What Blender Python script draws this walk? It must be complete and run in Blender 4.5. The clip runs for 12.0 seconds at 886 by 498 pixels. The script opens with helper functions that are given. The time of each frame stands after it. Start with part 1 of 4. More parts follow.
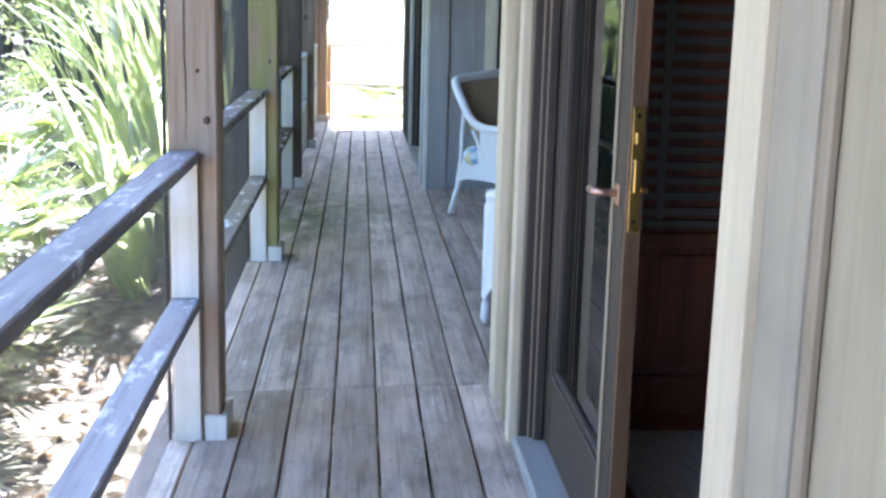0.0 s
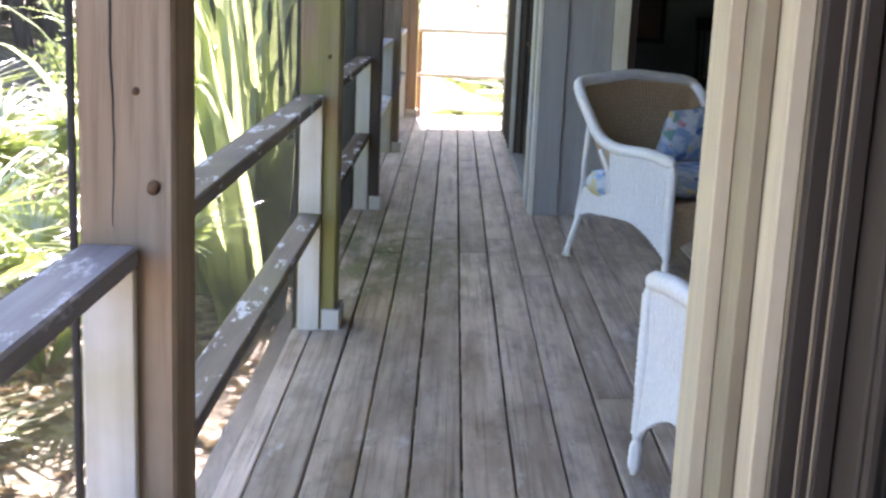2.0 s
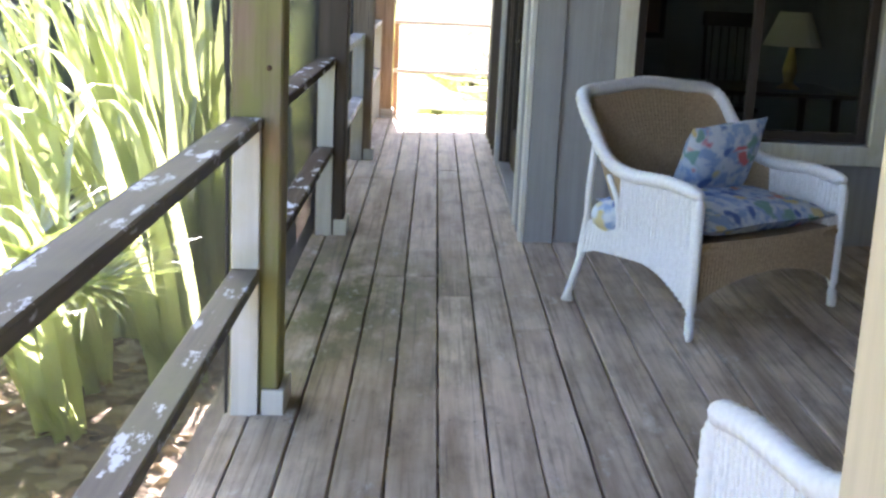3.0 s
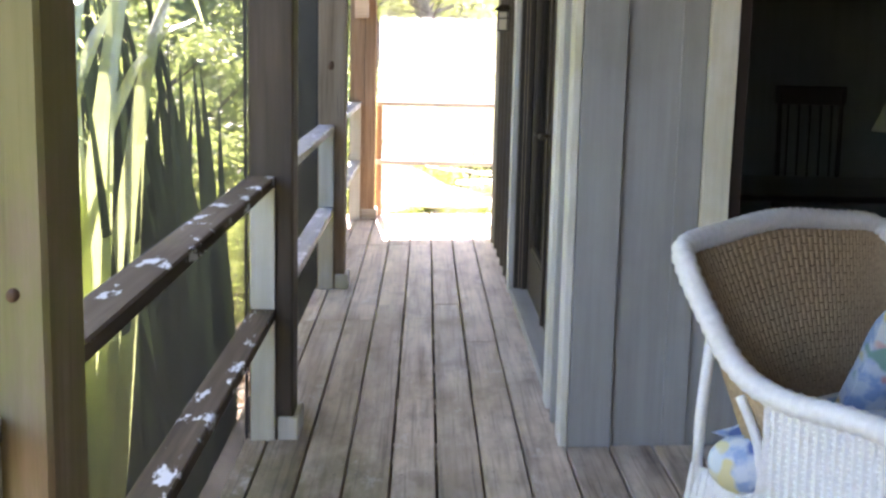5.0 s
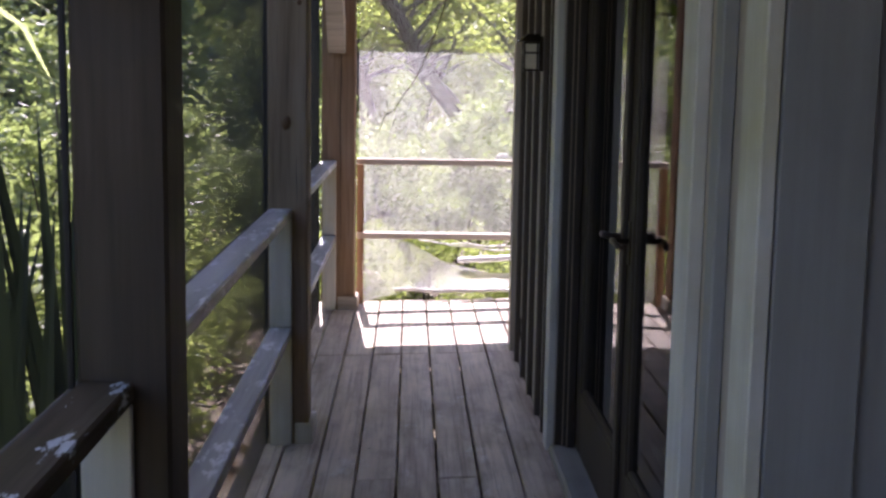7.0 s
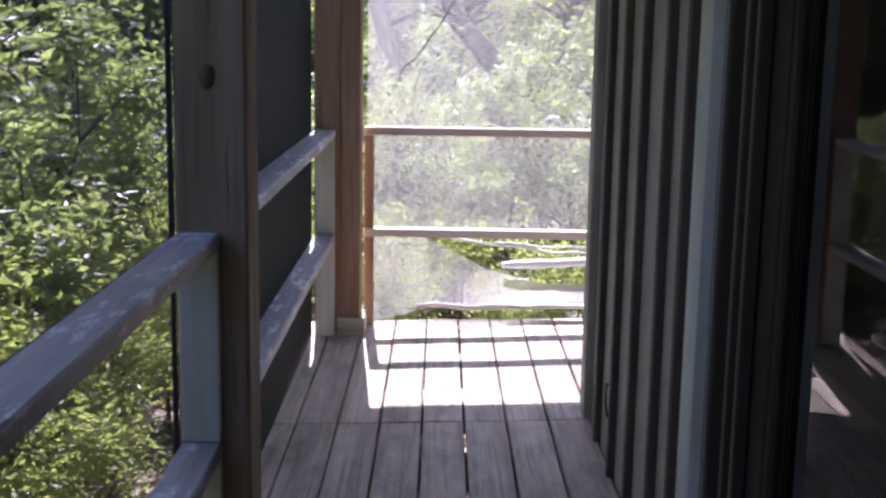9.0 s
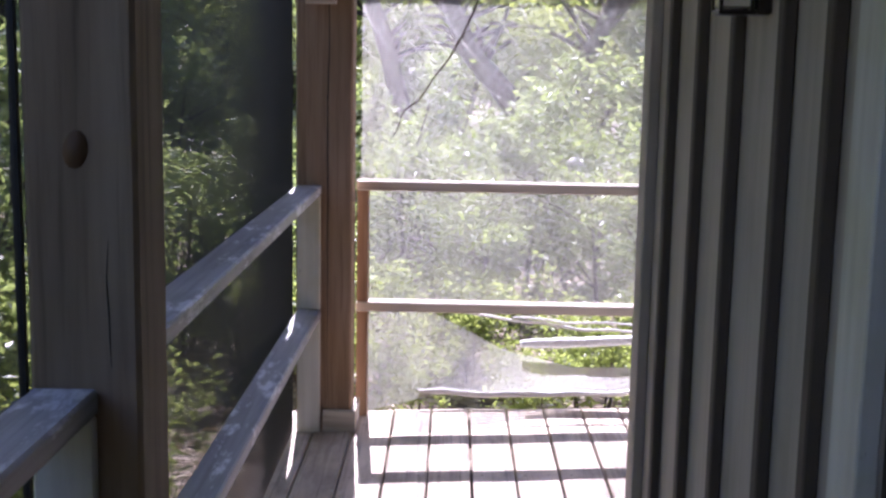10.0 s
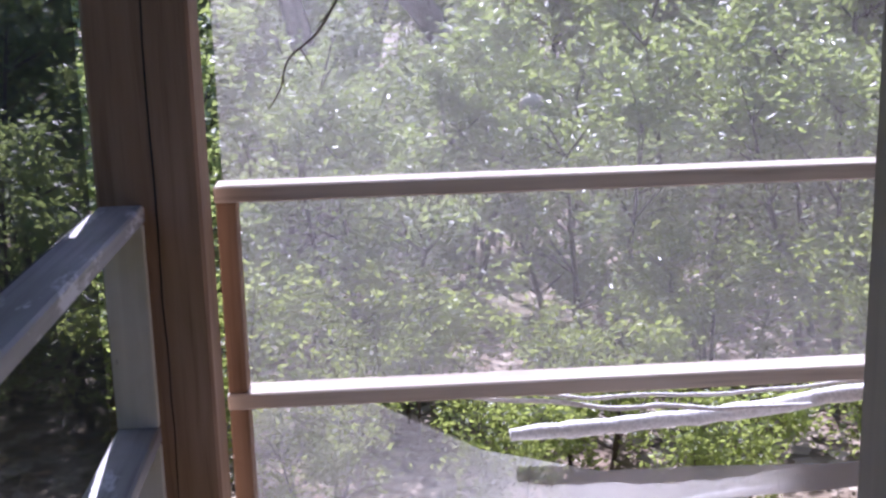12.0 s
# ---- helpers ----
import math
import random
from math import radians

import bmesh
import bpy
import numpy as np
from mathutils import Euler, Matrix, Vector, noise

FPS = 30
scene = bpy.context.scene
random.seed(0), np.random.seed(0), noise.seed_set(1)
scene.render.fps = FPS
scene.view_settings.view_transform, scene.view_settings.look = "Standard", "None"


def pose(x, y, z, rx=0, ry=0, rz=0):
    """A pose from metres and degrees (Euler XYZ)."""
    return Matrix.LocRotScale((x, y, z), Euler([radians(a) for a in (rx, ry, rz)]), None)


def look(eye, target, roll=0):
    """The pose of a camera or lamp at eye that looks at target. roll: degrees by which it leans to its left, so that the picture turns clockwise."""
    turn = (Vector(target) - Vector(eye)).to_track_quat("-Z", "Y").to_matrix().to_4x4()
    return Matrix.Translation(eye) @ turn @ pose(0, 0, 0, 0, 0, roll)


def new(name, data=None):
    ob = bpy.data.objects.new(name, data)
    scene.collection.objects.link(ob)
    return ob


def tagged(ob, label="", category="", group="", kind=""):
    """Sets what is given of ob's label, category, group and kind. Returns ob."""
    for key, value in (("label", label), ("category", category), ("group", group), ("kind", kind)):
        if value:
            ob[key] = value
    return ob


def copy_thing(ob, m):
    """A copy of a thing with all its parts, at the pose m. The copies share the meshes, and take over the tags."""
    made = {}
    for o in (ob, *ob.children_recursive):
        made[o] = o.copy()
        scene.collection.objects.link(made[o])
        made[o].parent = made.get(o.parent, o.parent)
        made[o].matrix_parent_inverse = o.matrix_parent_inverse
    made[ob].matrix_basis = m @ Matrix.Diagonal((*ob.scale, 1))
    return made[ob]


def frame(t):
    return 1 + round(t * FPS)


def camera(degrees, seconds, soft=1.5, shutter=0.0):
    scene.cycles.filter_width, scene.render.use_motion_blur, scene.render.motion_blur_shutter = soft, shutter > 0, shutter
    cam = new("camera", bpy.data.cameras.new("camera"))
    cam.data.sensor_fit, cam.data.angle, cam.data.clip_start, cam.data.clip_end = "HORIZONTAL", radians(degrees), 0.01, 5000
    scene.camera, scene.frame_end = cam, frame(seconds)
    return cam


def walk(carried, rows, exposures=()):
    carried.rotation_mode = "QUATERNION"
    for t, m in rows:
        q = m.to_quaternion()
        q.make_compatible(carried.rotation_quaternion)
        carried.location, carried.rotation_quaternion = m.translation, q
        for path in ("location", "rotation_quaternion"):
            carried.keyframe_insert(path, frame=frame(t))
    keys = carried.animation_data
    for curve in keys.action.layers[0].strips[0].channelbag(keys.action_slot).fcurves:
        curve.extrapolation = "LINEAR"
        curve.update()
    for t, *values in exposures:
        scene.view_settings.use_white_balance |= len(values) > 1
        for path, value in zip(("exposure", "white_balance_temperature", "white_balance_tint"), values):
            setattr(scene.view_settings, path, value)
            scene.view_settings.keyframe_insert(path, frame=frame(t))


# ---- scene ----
cam = camera(40.8, 12.0, soft=2.7)
PATH = [
    (0, (0.168, 0.875, 1.41), (0.314, 2.829, 1.014), 1.5),
    (0.5, (0.224, 1.25, 1.415), (0.239, 3.206, 1.001), 2.1),
    (1, (0.215, 1.714, 1.417), (0.212, 3.674, 1.018), 1.5),
    (1.5, (0.199, 2.24, 1.386), (0.141, 4.194, 0.964), 1.6),
    (2, (0.17, 2.765, 1.38), (0.168, 4.719, 0.953), 2.5),
    (2.5, (0.154, 3.267, 1.377), (0.203, 5.217, 0.937), -0.7),
    (2.7, (0.178, 3.495, 1.393), (0.229, 5.444, 0.947), 2.1),
    (4.3, (0.189, 5.29, 1.398), (0.197, 7.239, 0.952), 3.4),
    (4.5, (0.193, 5.496, 1.418), (0.21, 7.438, 0.943), 2.5),
    (5, (0.187, 6.051, 1.411), (0.222, 8.022, 1.075), 1.3),
    (5.5, (0.178, 6.559, 1.442), (0.14, 8.536, 1.14), 2.8),
    (6, (0.134, 7.132, 1.449), (0.227, 9.108, 1.152), 0.9),
    (6.5, (0.143, 7.689, 1.452), (0.17, 9.667, 1.154), 1.6),
    (7, (0.134, 8.224, 1.463), (0.191, 10.203, 1.182), 0.9),
    (9, (0.149, 10.354, 1.384), (0.156, 12.322, 1.029), 1.0),
    (9.5, (0.14, 10.861, 1.407), (0.212, 12.832, 1.07), 1.0),
    (10, (0.165, 11.295, 1.412), (0.151, 13.271, 1.104), 1.1),
    (10.5, (0.166, 11.896, 1.414), (0.234, 13.868, 1.091), 0.3),
    (11, (0.16, 12.426, 1.376), (0.167, 14.392, 1.008), 0.8),
    (11.5, (0.147, 12.922, 1.375), (0.126, 14.887, 1.004), 0.7),
    (12, (0.124, 13.334, 1.383), (0.249, 15.281, 0.941), -1.5),
]
EXPOSURES = [(0, 3.85, 5300, 18), (0.5, 3.8, 5550, 20), (2, 3.6, 6130, 24), (2.5, 3.8, 6150, 23), (4.5, 3.95, 6700, 25), (5, 4.02, 6550, 26), (5.5, 3.35, 6250, 28), (6, 2.6, 6000, 31), (6.5, 2.25, 6000, 33), (9, 1.95, 5600, 34), (10, 1.9, 5600, 34), (11, 1.65, 5600, 34), (11.5, 1.52, 5450, 34), (12, 1.28, 5350, 34)]
walk(cam, [(t, look(eye, target, roll)) for t, eye, target, roll in PATH], EXPOSURES)

# world, sun and exposure
SUN = Vector((-0.077, 0.84, 1.0)).normalized()
world = bpy.data.worlds.new("sky")
scene.world = world
world.use_nodes = True
wn = world.node_tree.nodes
sky = wn.new("ShaderNodeTexSky")
sky.sky_type, sky.sun_disc = "NISHITA", False
sky.sun_elevation = math.asin(SUN.z)
sky.sun_rotation = math.atan2(SUN.x, SUN.y)
world.node_tree.links.new(sky.outputs[0], wn["Background"].inputs[0])
wn["Background"].inputs[1].default_value = 0.12
sun = new("sun", bpy.data.lights.new("sun", "SUN"))
sun.data.energy, sun.data.angle, sun.data.color = 5.0, radians(0.5), (1.0, 0.95, 0.87)
sun.matrix_world = look(SUN * 40, (0, 0, 0))


# ---- materials ----
def mat_base(name, rough=0.7, metal=0.0, spec=0.4):
    m = bpy.data.materials.new(name)
    m.use_nodes = True
    b = m.node_tree.nodes["Principled BSDF"]
    b.inputs["Roughness"].default_value = rough
    b.inputs["Metallic"].default_value = metal
    b.inputs["Specular IOR Level"].default_value = spec
    return m, m.node_tree.nodes, m.node_tree.links, b


def ramp(nodes, links, fac, stops):
    r = nodes.new("ShaderNodeValToRGB")
    els = r.color_ramp.elements
    while len(els) < len(stops):
        els.new(0.5)
    for e, (p, c) in zip(els, stops):
        e.position, e.color = p, (*c, 1)
    links.new(fac, r.inputs[0])
    return r.outputs[0]


def noise_tex(nodes, links, vec, scale, detail=4.0, rough=0.55):
    n = nodes.new("ShaderNodeTexNoise")
    n.inputs["Scale"].default_value, n.inputs["Detail"].default_value = scale, detail
    n.inputs["Roughness"].default_value = rough
    links.new(vec, n.inputs["Vector"])
    return n.outputs["Fac"]


def mapped(nodes, links, vec, scale, shift=None):
    mp = nodes.new("ShaderNodeMapping")
    mp.inputs["Scale"].default_value = scale
    links.new(vec, mp.inputs["Vector"])
    if shift is not None:
        links.new(shift, mp.inputs["Location"])
    return mp.outputs[0]


def mixed(nodes, links, fac, a, b, mode="MIX"):
    mx = nodes.new("ShaderNodeMix")
    mx.data_type, mx.blend_type = "RGBA", mode
    for sock, v in ((mx.inputs[0], fac), (mx.inputs[6], a), (mx.inputs[7], b)):
        if isinstance(v, bpy.types.NodeSocket):
            links.new(v, sock)
        elif isinstance(v, tuple):
            sock.default_value = (*v, 1)
        else:
            sock.default_value = v
    return mx.outputs[2]


def times(nodes, links, a, b, op="MULTIPLY"):
    mt = nodes.new("ShaderNodeMath")
    mt.operation = op
    mt.use_clamp = True
    for sock, v in ((mt.inputs[0], a), (mt.inputs[1], b)):
        if isinstance(v, bpy.types.NodeSocket):
            links.new(v, sock)
        else:
            sock.default_value = v
    return mt.outputs[0]


def bumped(nodes, links, bsdf, height, strength, distance):
    bp = nodes.new("ShaderNodeBump")
    bp.inputs["Strength"].default_value, bp.inputs["Distance"].default_value = strength, distance
    links.new(height, bp.inputs["Height"])
    links.new(bp.outputs[0], bsdf.inputs["Normal"])


def wood(name, dark, mid, light, axis=1, rough=0.75, stain=None, stain_scale=1.1, stain_cut=(0.52, 0.68), tint=0.35,
         worn=None, worn_cut=(0.55, 0.62), grain=1.0, spec=0.3, moss=None, scuff=None, checks=0.0, mottle=0.0):
    """Sawn timber with grain along one axis of the object, blotches, and per-piece tone."""
    m, n, l, b = mat_base(name, rough, 0, spec)
    tc = n.new("ShaderNodeTexCoord").outputs["Object"]
    info = n.new("ShaderNodeObjectInfo").outputs["Random"]
    comb = n.new("ShaderNodeCombineXYZ")
    for k in range(3):
        l.new(times(n, l, info, 1.0), comb.inputs[k])
    sc = n.new("ShaderNodeVectorMath")
    sc.operation = "SCALE"
    sc.inputs["Scale"].default_value = 37.0
    l.new(comb.outputs[0], sc.inputs[0])
    s = [55.0, 55.0, 55.0]
    s[axis] = 2.2
    fine = noise_tex(n, l, mapped(n, l, tc, s, sc.outputs[0]), 1.0, 6, 0.65)
    s2 = [9.0, 9.0, 9.0]
    s2[axis] = 0.8
    broad = noise_tex(n, l, mapped(n, l, tc, s2, sc.outputs[0]), 1.0, 3, 0.6)
    col = ramp(n, l, broad, [(0.3, dark), (0.5, mid), (0.72, light)])
    fr = ramp(n, l, fine, [(0.32, (0.62, 0.6, 0.58)), (0.5, (0.97, 0.97, 0.97)), (0.75, (1.1, 1.09, 1.07))])
    col = mixed(n, l, 0.8 * grain, col, fr, "MULTIPLY")
    tone = ramp(n, l, info, [(0.0, (1 - tint,) * 3), (1.0, (1 + tint * 0.55,) * 3)])
    col = mixed(n, l, 1.0, col, tone, "MULTIPLY")
    pos = n.new("ShaderNodeNewGeometry").outputs["Position"]
    if stain:
        f = noise_tex(n, l, pos, stain_scale, 5, 0.6)
        f = ramp(n, l, f, [(stain_cut[0], (0, 0, 0)), (stain_cut[1], (1, 1, 1))])
        col = mixed(n, l, times(n, l, f, 0.75), col, stain)
    if worn:
        f = noise_tex(n, l, mapped(n, l, pos, (16, 5, 16)), 1.0, 5, 0.7)
        f = ramp(n, l, f, [(worn_cut[0], (0, 0, 0)), (worn_cut[1], (1, 1, 1))])
        col = mixed(n, l, f, col, worn)
    if moss:
        # algae that has spread out from a damp spot
        spot, reach, green, most, stretch = moss
        far = n.new("ShaderNodeVectorMath")
        far.operation = "DISTANCE"
        l.new(mapped(n, l, pos, (stretch, 1, 1)), far.inputs[0])
        far.inputs[1].default_value = (spot[0] * stretch, spot[1], spot[2])
        near = ramp(n, l, times(n, l, far.outputs["Value"], 1 / reach), [(0.25, (1, 1, 1)), (1.0, (0, 0, 0))])
        f = noise_tex(n, l, mapped(n, l, pos, (7, 2.5, 3)), 1.0, 6, 0.65)
        f = ramp(n, l, f, [(0.34, (0, 0, 0)), (0.55, (1, 1, 1))])
        col = mixed(n, l, times(n, l, times(n, l, f, near), most), col, green)
    if scuff:
        f = noise_tex(n, l, mapped(n, l, pos, (6, 2.5, 6)), 1.0, 6, 0.72)
        f = ramp(n, l, f, [(0.60, (0, 0, 0)), (0.70, (1, 1, 1))])
        col = mixed(n, l, times(n, l, f, 0.55), col, scuff)
    height = fine
    if mottle:
        f = noise_tex(n, l, mapped(n, l, tc, (8, 3.2, 8), sc.outputs[0]), 1.0, 6, 0.7)
        f = ramp(n, l, f, [(0.32, (1 - mottle,) * 3), (0.5, (1, 1, 1)), (0.7, (1 + 0.45 * mottle,) * 3)])
        col = mixed(n, l, 1.0, col, f, "MULTIPLY")
    if checks:
        # fine drying splits and dark grain lines along the board
        s3 = [85.0, 85.0, 85.0]
        s3[axis] = 1.3
        f = noise_tex(n, l, mapped(n, l, tc, s3, sc.outputs[0]), 1.0, 3, 0.5)
        f = ramp(n, l, f, [(0.34, (1 - checks,) * 3), (0.42, (1, 1, 1))])
        col = mixed(n, l, 1.0, col, f, "MULTIPLY")
        height = times(n, l, fine, f)
    l.new(col, b.inputs["Base Color"])
    bumped(n, l, b, height, 0.35, 0.004)
    return m


def painted(name, col, dirt, rough=0.55, axis=2, dirt_cut=(0.5, 0.75), chips=None, chip_cut=(0.66, 0.7), amount=0.7):
    m, n, l, b = mat_base(name, rough, 0, 0.4)
    tc = n.new("ShaderNodeTexCoord").outputs["Object"]
    pos = n.new("ShaderNodeNewGeometry").outputs["Position"]
    s = [30.0, 30.0, 30.0]
    s[axis] = 1.6
    streak = noise_tex(n, l, mapped(n, l, pos, s), 1.0, 4, 0.6)
    blot = noise_tex(n, l, pos, 2.3, 5, 0.6)
    f = ramp(n, l, blot, [(dirt_cut[0], (0, 0, 0)), (dirt_cut[1], (1, 1, 1))])
    c = mixed(n, l, times(n, l, f, amount), col, dirt)
    c = mixed(n, l, 0.6, c, ramp(n, l, streak, [(0.35, (0.8, 0.79, 0.77)), (0.65, (1.05, 1.05, 1.05))]), "MULTIPLY")
    if chips:
        g = noise_tex(n, l, mapped(n, l, pos, (14, 14, 6)), 1.0, 6, 0.7)
        c = mixed(n, l, ramp(n, l, g, [(chip_cut[0], (0, 0, 0)), (chip_cut[1], (1, 1, 1))]), c, chips)
    l.new(c, b.inputs["Base Color"])
    bumped(n, l, b, streak, 0.25, 0.003)
    return m


def plain(name, col, rough=0.5, metal=0.0, vary=0.25, scale=14.0, bump=0.15):
    m, n, l, b = mat_base(name, rough, metal)
    tc = n.new("ShaderNodeTexCoord").outputs["Object"]
    f = noise_tex(n, l, tc, scale, 5, 0.6)
    c = ramp(n, l, f, [(0.3, tuple(x * (1 - vary) for x in col)), (0.7, tuple(min(1, x * (1 + vary)) for x in col))])
    l.new(c, b.inputs["Base Color"])
    bumped(n, l, b, f, bump, 0.003)
    return m


def leafy(name, dark, light, trans=(0.25, 0.42, 0.05), share=0.4, rough=0.4, gloss=0.08):
    """Leaf: matt face, light shining through, a little gloss; tone differs from leaf to leaf."""
    m = bpy.data.materials.new(name)
    m.use_nodes = True
    n, l = m.node_tree.nodes, m.node_tree.links
    out = n["Material Output"]
    n.remove(n["Principled BSDF"])
    geo = n.new("ShaderNodeNewGeometry")
    c = ramp(n, l, geo.outputs["Random Per Island"], [(0.0, dark), (0.85, light), (1.0, tuple(x * 1.5 for x in light))])
    d, t, g = n.new("ShaderNodeBsdfDiffuse"), n.new("ShaderNodeBsdfTranslucent"), n.new("ShaderNodeBsdfGlossy")
    l.new(c, d.inputs[0])
    t.inputs[0].default_value = (*trans, 1)
    l.new(mixed(n, l, 0.55, c, trans), t.inputs[0])
    g.inputs[1].default_value = rough
    m1, m2 = n.new("ShaderNodeMixShader"), n.new("ShaderNodeMixShader")
    m1.inputs[0].default_value, m2.inputs[0].default_value = share, gloss
    l.new(d.outputs[0], m1.inputs[1]), l.new(t.outputs[0], m1.inputs[2])
    l.new(m1.outputs[0], m2.inputs[1]), l.new(g.outputs[0], m2.inputs[2])
    l.new(m2.outputs[0], out.inputs[0])
    return m


DECK = wood("deck_boards", (0.30, 0.235, 0.175), (0.475, 0.39, 0.312), (0.61, 0.52, 0.425), 1, 0.6, (0.25, 0.19, 0.125), 1.3, (0.5, 0.72), 0.22, spec=0.4, moss=((-0.4, 8.9, 0.0), 1.75, (0.085, 0.085, 0.02), 1.0, 1.5), scuff=(0.68, 0.67, 0.65), checks=0.32, mottle=0.4)
POST = wood("post_timber", (0.20, 0.145, 0.095), (0.33, 0.245, 0.165), (0.43, 0.34, 0.245), 2, 0.75, (0.15, 0.12, 0.10), 1.1, (0.52, 0.72), 0.2, moss=((-0.4, 7.8, 0.5), 2.3, (0.25, 0.25, 0.08), 0.9, 1.0))
POST_NEW = wood("corner_post_timber", (0.23, 0.145, 0.09), (0.33, 0.22, 0.14), (0.42, 0.30, 0.21), 2, 0.75, None, tint=0.1)
RAIL = wood("rail_timber", (0.18, 0.175, 0.18), (0.31, 0.305, 0.315), (0.43, 0.43, 0.44), 1, 0.5, (0.20, 0.20, 0.17), 1.3, (0.58, 0.78), 0.15, worn=(0.66, 0.67, 0.69), worn_cut=(0.55, 0.63), spec=0.5)
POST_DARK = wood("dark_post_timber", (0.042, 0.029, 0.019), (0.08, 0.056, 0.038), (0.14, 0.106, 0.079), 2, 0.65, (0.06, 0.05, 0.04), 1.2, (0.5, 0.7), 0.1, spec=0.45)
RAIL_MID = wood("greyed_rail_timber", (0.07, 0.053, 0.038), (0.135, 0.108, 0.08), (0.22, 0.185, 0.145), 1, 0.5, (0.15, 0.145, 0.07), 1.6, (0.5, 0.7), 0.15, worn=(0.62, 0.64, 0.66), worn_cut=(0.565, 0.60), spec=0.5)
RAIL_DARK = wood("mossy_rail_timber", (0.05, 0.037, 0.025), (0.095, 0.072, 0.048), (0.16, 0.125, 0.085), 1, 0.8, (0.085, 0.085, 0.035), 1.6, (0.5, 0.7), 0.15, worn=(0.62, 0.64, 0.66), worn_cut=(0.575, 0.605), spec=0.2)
RAIL_X = wood("end_rail_timber", (0.45, 0.39, 0.32), (0.59, 0.53, 0.45), (0.68, 0.63, 0.55), 0, 0.75, None, tint=0.1)
UPRIGHT = painted("upright_white_paint", (0.66, 0.65, 0.60), (0.50, 0.46, 0.26), 0.6, 2, (0.45, 0.7), (0.22, 0.19, 0.15), (0.69, 0.73))
CREAM = painted("cream_trim_paint", (0.585, 0.50, 0.35), (0.47, 0.40, 0.28), 0.55, 2, chips=(0.3, 0.27, 0.22), chip_cut=(0.72, 0.75))
WALLPAINT = painted("weathered_siding_paint", (0.335, 0.28, 0.185), (0.235, 0.195, 0.13), 0.65, 2, amount=0.6)
BOARDGREY = painted("pale_grey_siding_paint", (0.47, 0.415, 0.345), (0.33, 0.285, 0.23), 0.65, 2, amount=0.6)
CASEGREY = painted("greyed_board_paint", (0.345, 0.295, 0.215), (0.21, 0.19, 0.155), 0.65, 2, (0.42, 0.7), (0.2, 0.17, 0.13), (0.7, 0.74))
BATTENTAN = painted("tan_batten_paint", (0.27, 0.215, 0.145), (0.20, 0.155, 0.105), 0.65, 2, chips=(0.16, 0.12, 0.09), chip_cut=(0.7, 0.74))
BLUEPAINT = painted("grey_siding_paint", (0.30, 0.302, 0.297), (0.22, 0.22, 0.212), 0.6, 2, amount=0.6)
DOORDARK = painted("dark_brown_door_paint", (0.045, 0.033, 0.025), (0.028, 0.021, 0.017), 0.6, 2)
COPPER = plain("worn_copper", (0.46, 0.29, 0.22), 0.35, 0.9, 0.2)
DOORWOOD = wood("door_edge_wood", (0.085, 0.046, 0.023), (0.13, 0.072, 0.036), (0.18, 0.105, 0.055), 2, 0.5, tint=0.1)
SILL = painted("grey_threshold_paint", (0.30, 0.30, 0.29), (0.2, 0.2, 0.19), 0.5, 1)
REDWOOD = wood("red_brown_panelling", (0.13, 0.045, 0.026), (0.20, 0.07, 0.038), (0.27, 0.10, 0.055), 2, 0.4, tint=0.2)
BRASS = plain("brass", (0.62, 0.42, 0.13), 0.3, 1.0, 0.2)
BRONZE = plain("dark_bronze", (0.05, 0.04, 0.032), 0.35, 0.8, 0.3)
WICKER = plain("white_painted_wicker", (0.74, 0.75, 0.75), 0.5, 0, 0.08, 60, 0.3)
CEILING = painted("ceiling_boards_paint", (0.45, 0.43, 0.38), (0.35, 0.33, 0.28), 0.7, 1)
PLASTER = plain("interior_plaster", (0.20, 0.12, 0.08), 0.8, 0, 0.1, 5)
RUBBER = plain("black_spline", (0.02, 0.02, 0.022), 0.6)


def glass_mat():
    m = bpy.data.materials.new("window_glass")
    m.use_nodes = True
    n, l = m.node_tree.nodes, m.node_tree.links
    n.remove(n["Principled BSDF"])
    g, t, mx, fr = n.new("ShaderNodeBsdfGlossy"), n.new("ShaderNodeBsdfTransparent"), n.new("ShaderNodeMixShader"), n.new("ShaderNodeFresnel")
    fr.inputs[0].default_value = 1.45
    g.inputs[1].default_value = 0.015
    t.inputs[0].default_value = (0.8, 0.83, 0.8, 1)
    l.new(fr.outputs[0], mx.inputs[0]), l.new(t.outputs[0], mx.inputs[1]), l.new(g.outputs[0], mx.inputs[2])
    l.new(mx.outputs[0], n["Material Output"].inputs[0])
    return m


GLASS = glass_mat()


def ground_mat():
    m, n, l, b = mat_base("leaf_litter_ground", 0.9)
    pos = n.new("ShaderNodeNewGeometry").outputs["Position"]
    v = n.new("ShaderNodeTexVoronoi")
    v.inputs["Scale"].default_value = 14
    l.new(pos, v.inputs["Vector"])
    c1 = ramp(n, l, v.outputs["Color"], [(0.1, (0.08, 0.055, 0.037)), (0.5, (0.22, 0.165, 0.12)), (0.9, (0.43, 0.37, 0.30))])
    f = noise_tex(n, l, pos, 0.7, 5)
    c = mixed(n, l, ramp(n, l, f, [(0.4, (0, 0, 0)), (0.7, (1, 1, 1))]), c1, mixed(n, l, 0.5, c1, (0.08, 0.09, 0.035)))
    l.new(c, b.inputs["Base Color"])
    bumped(n, l, b, v.outputs["Distance"], 0.8, 0.03)
    return m


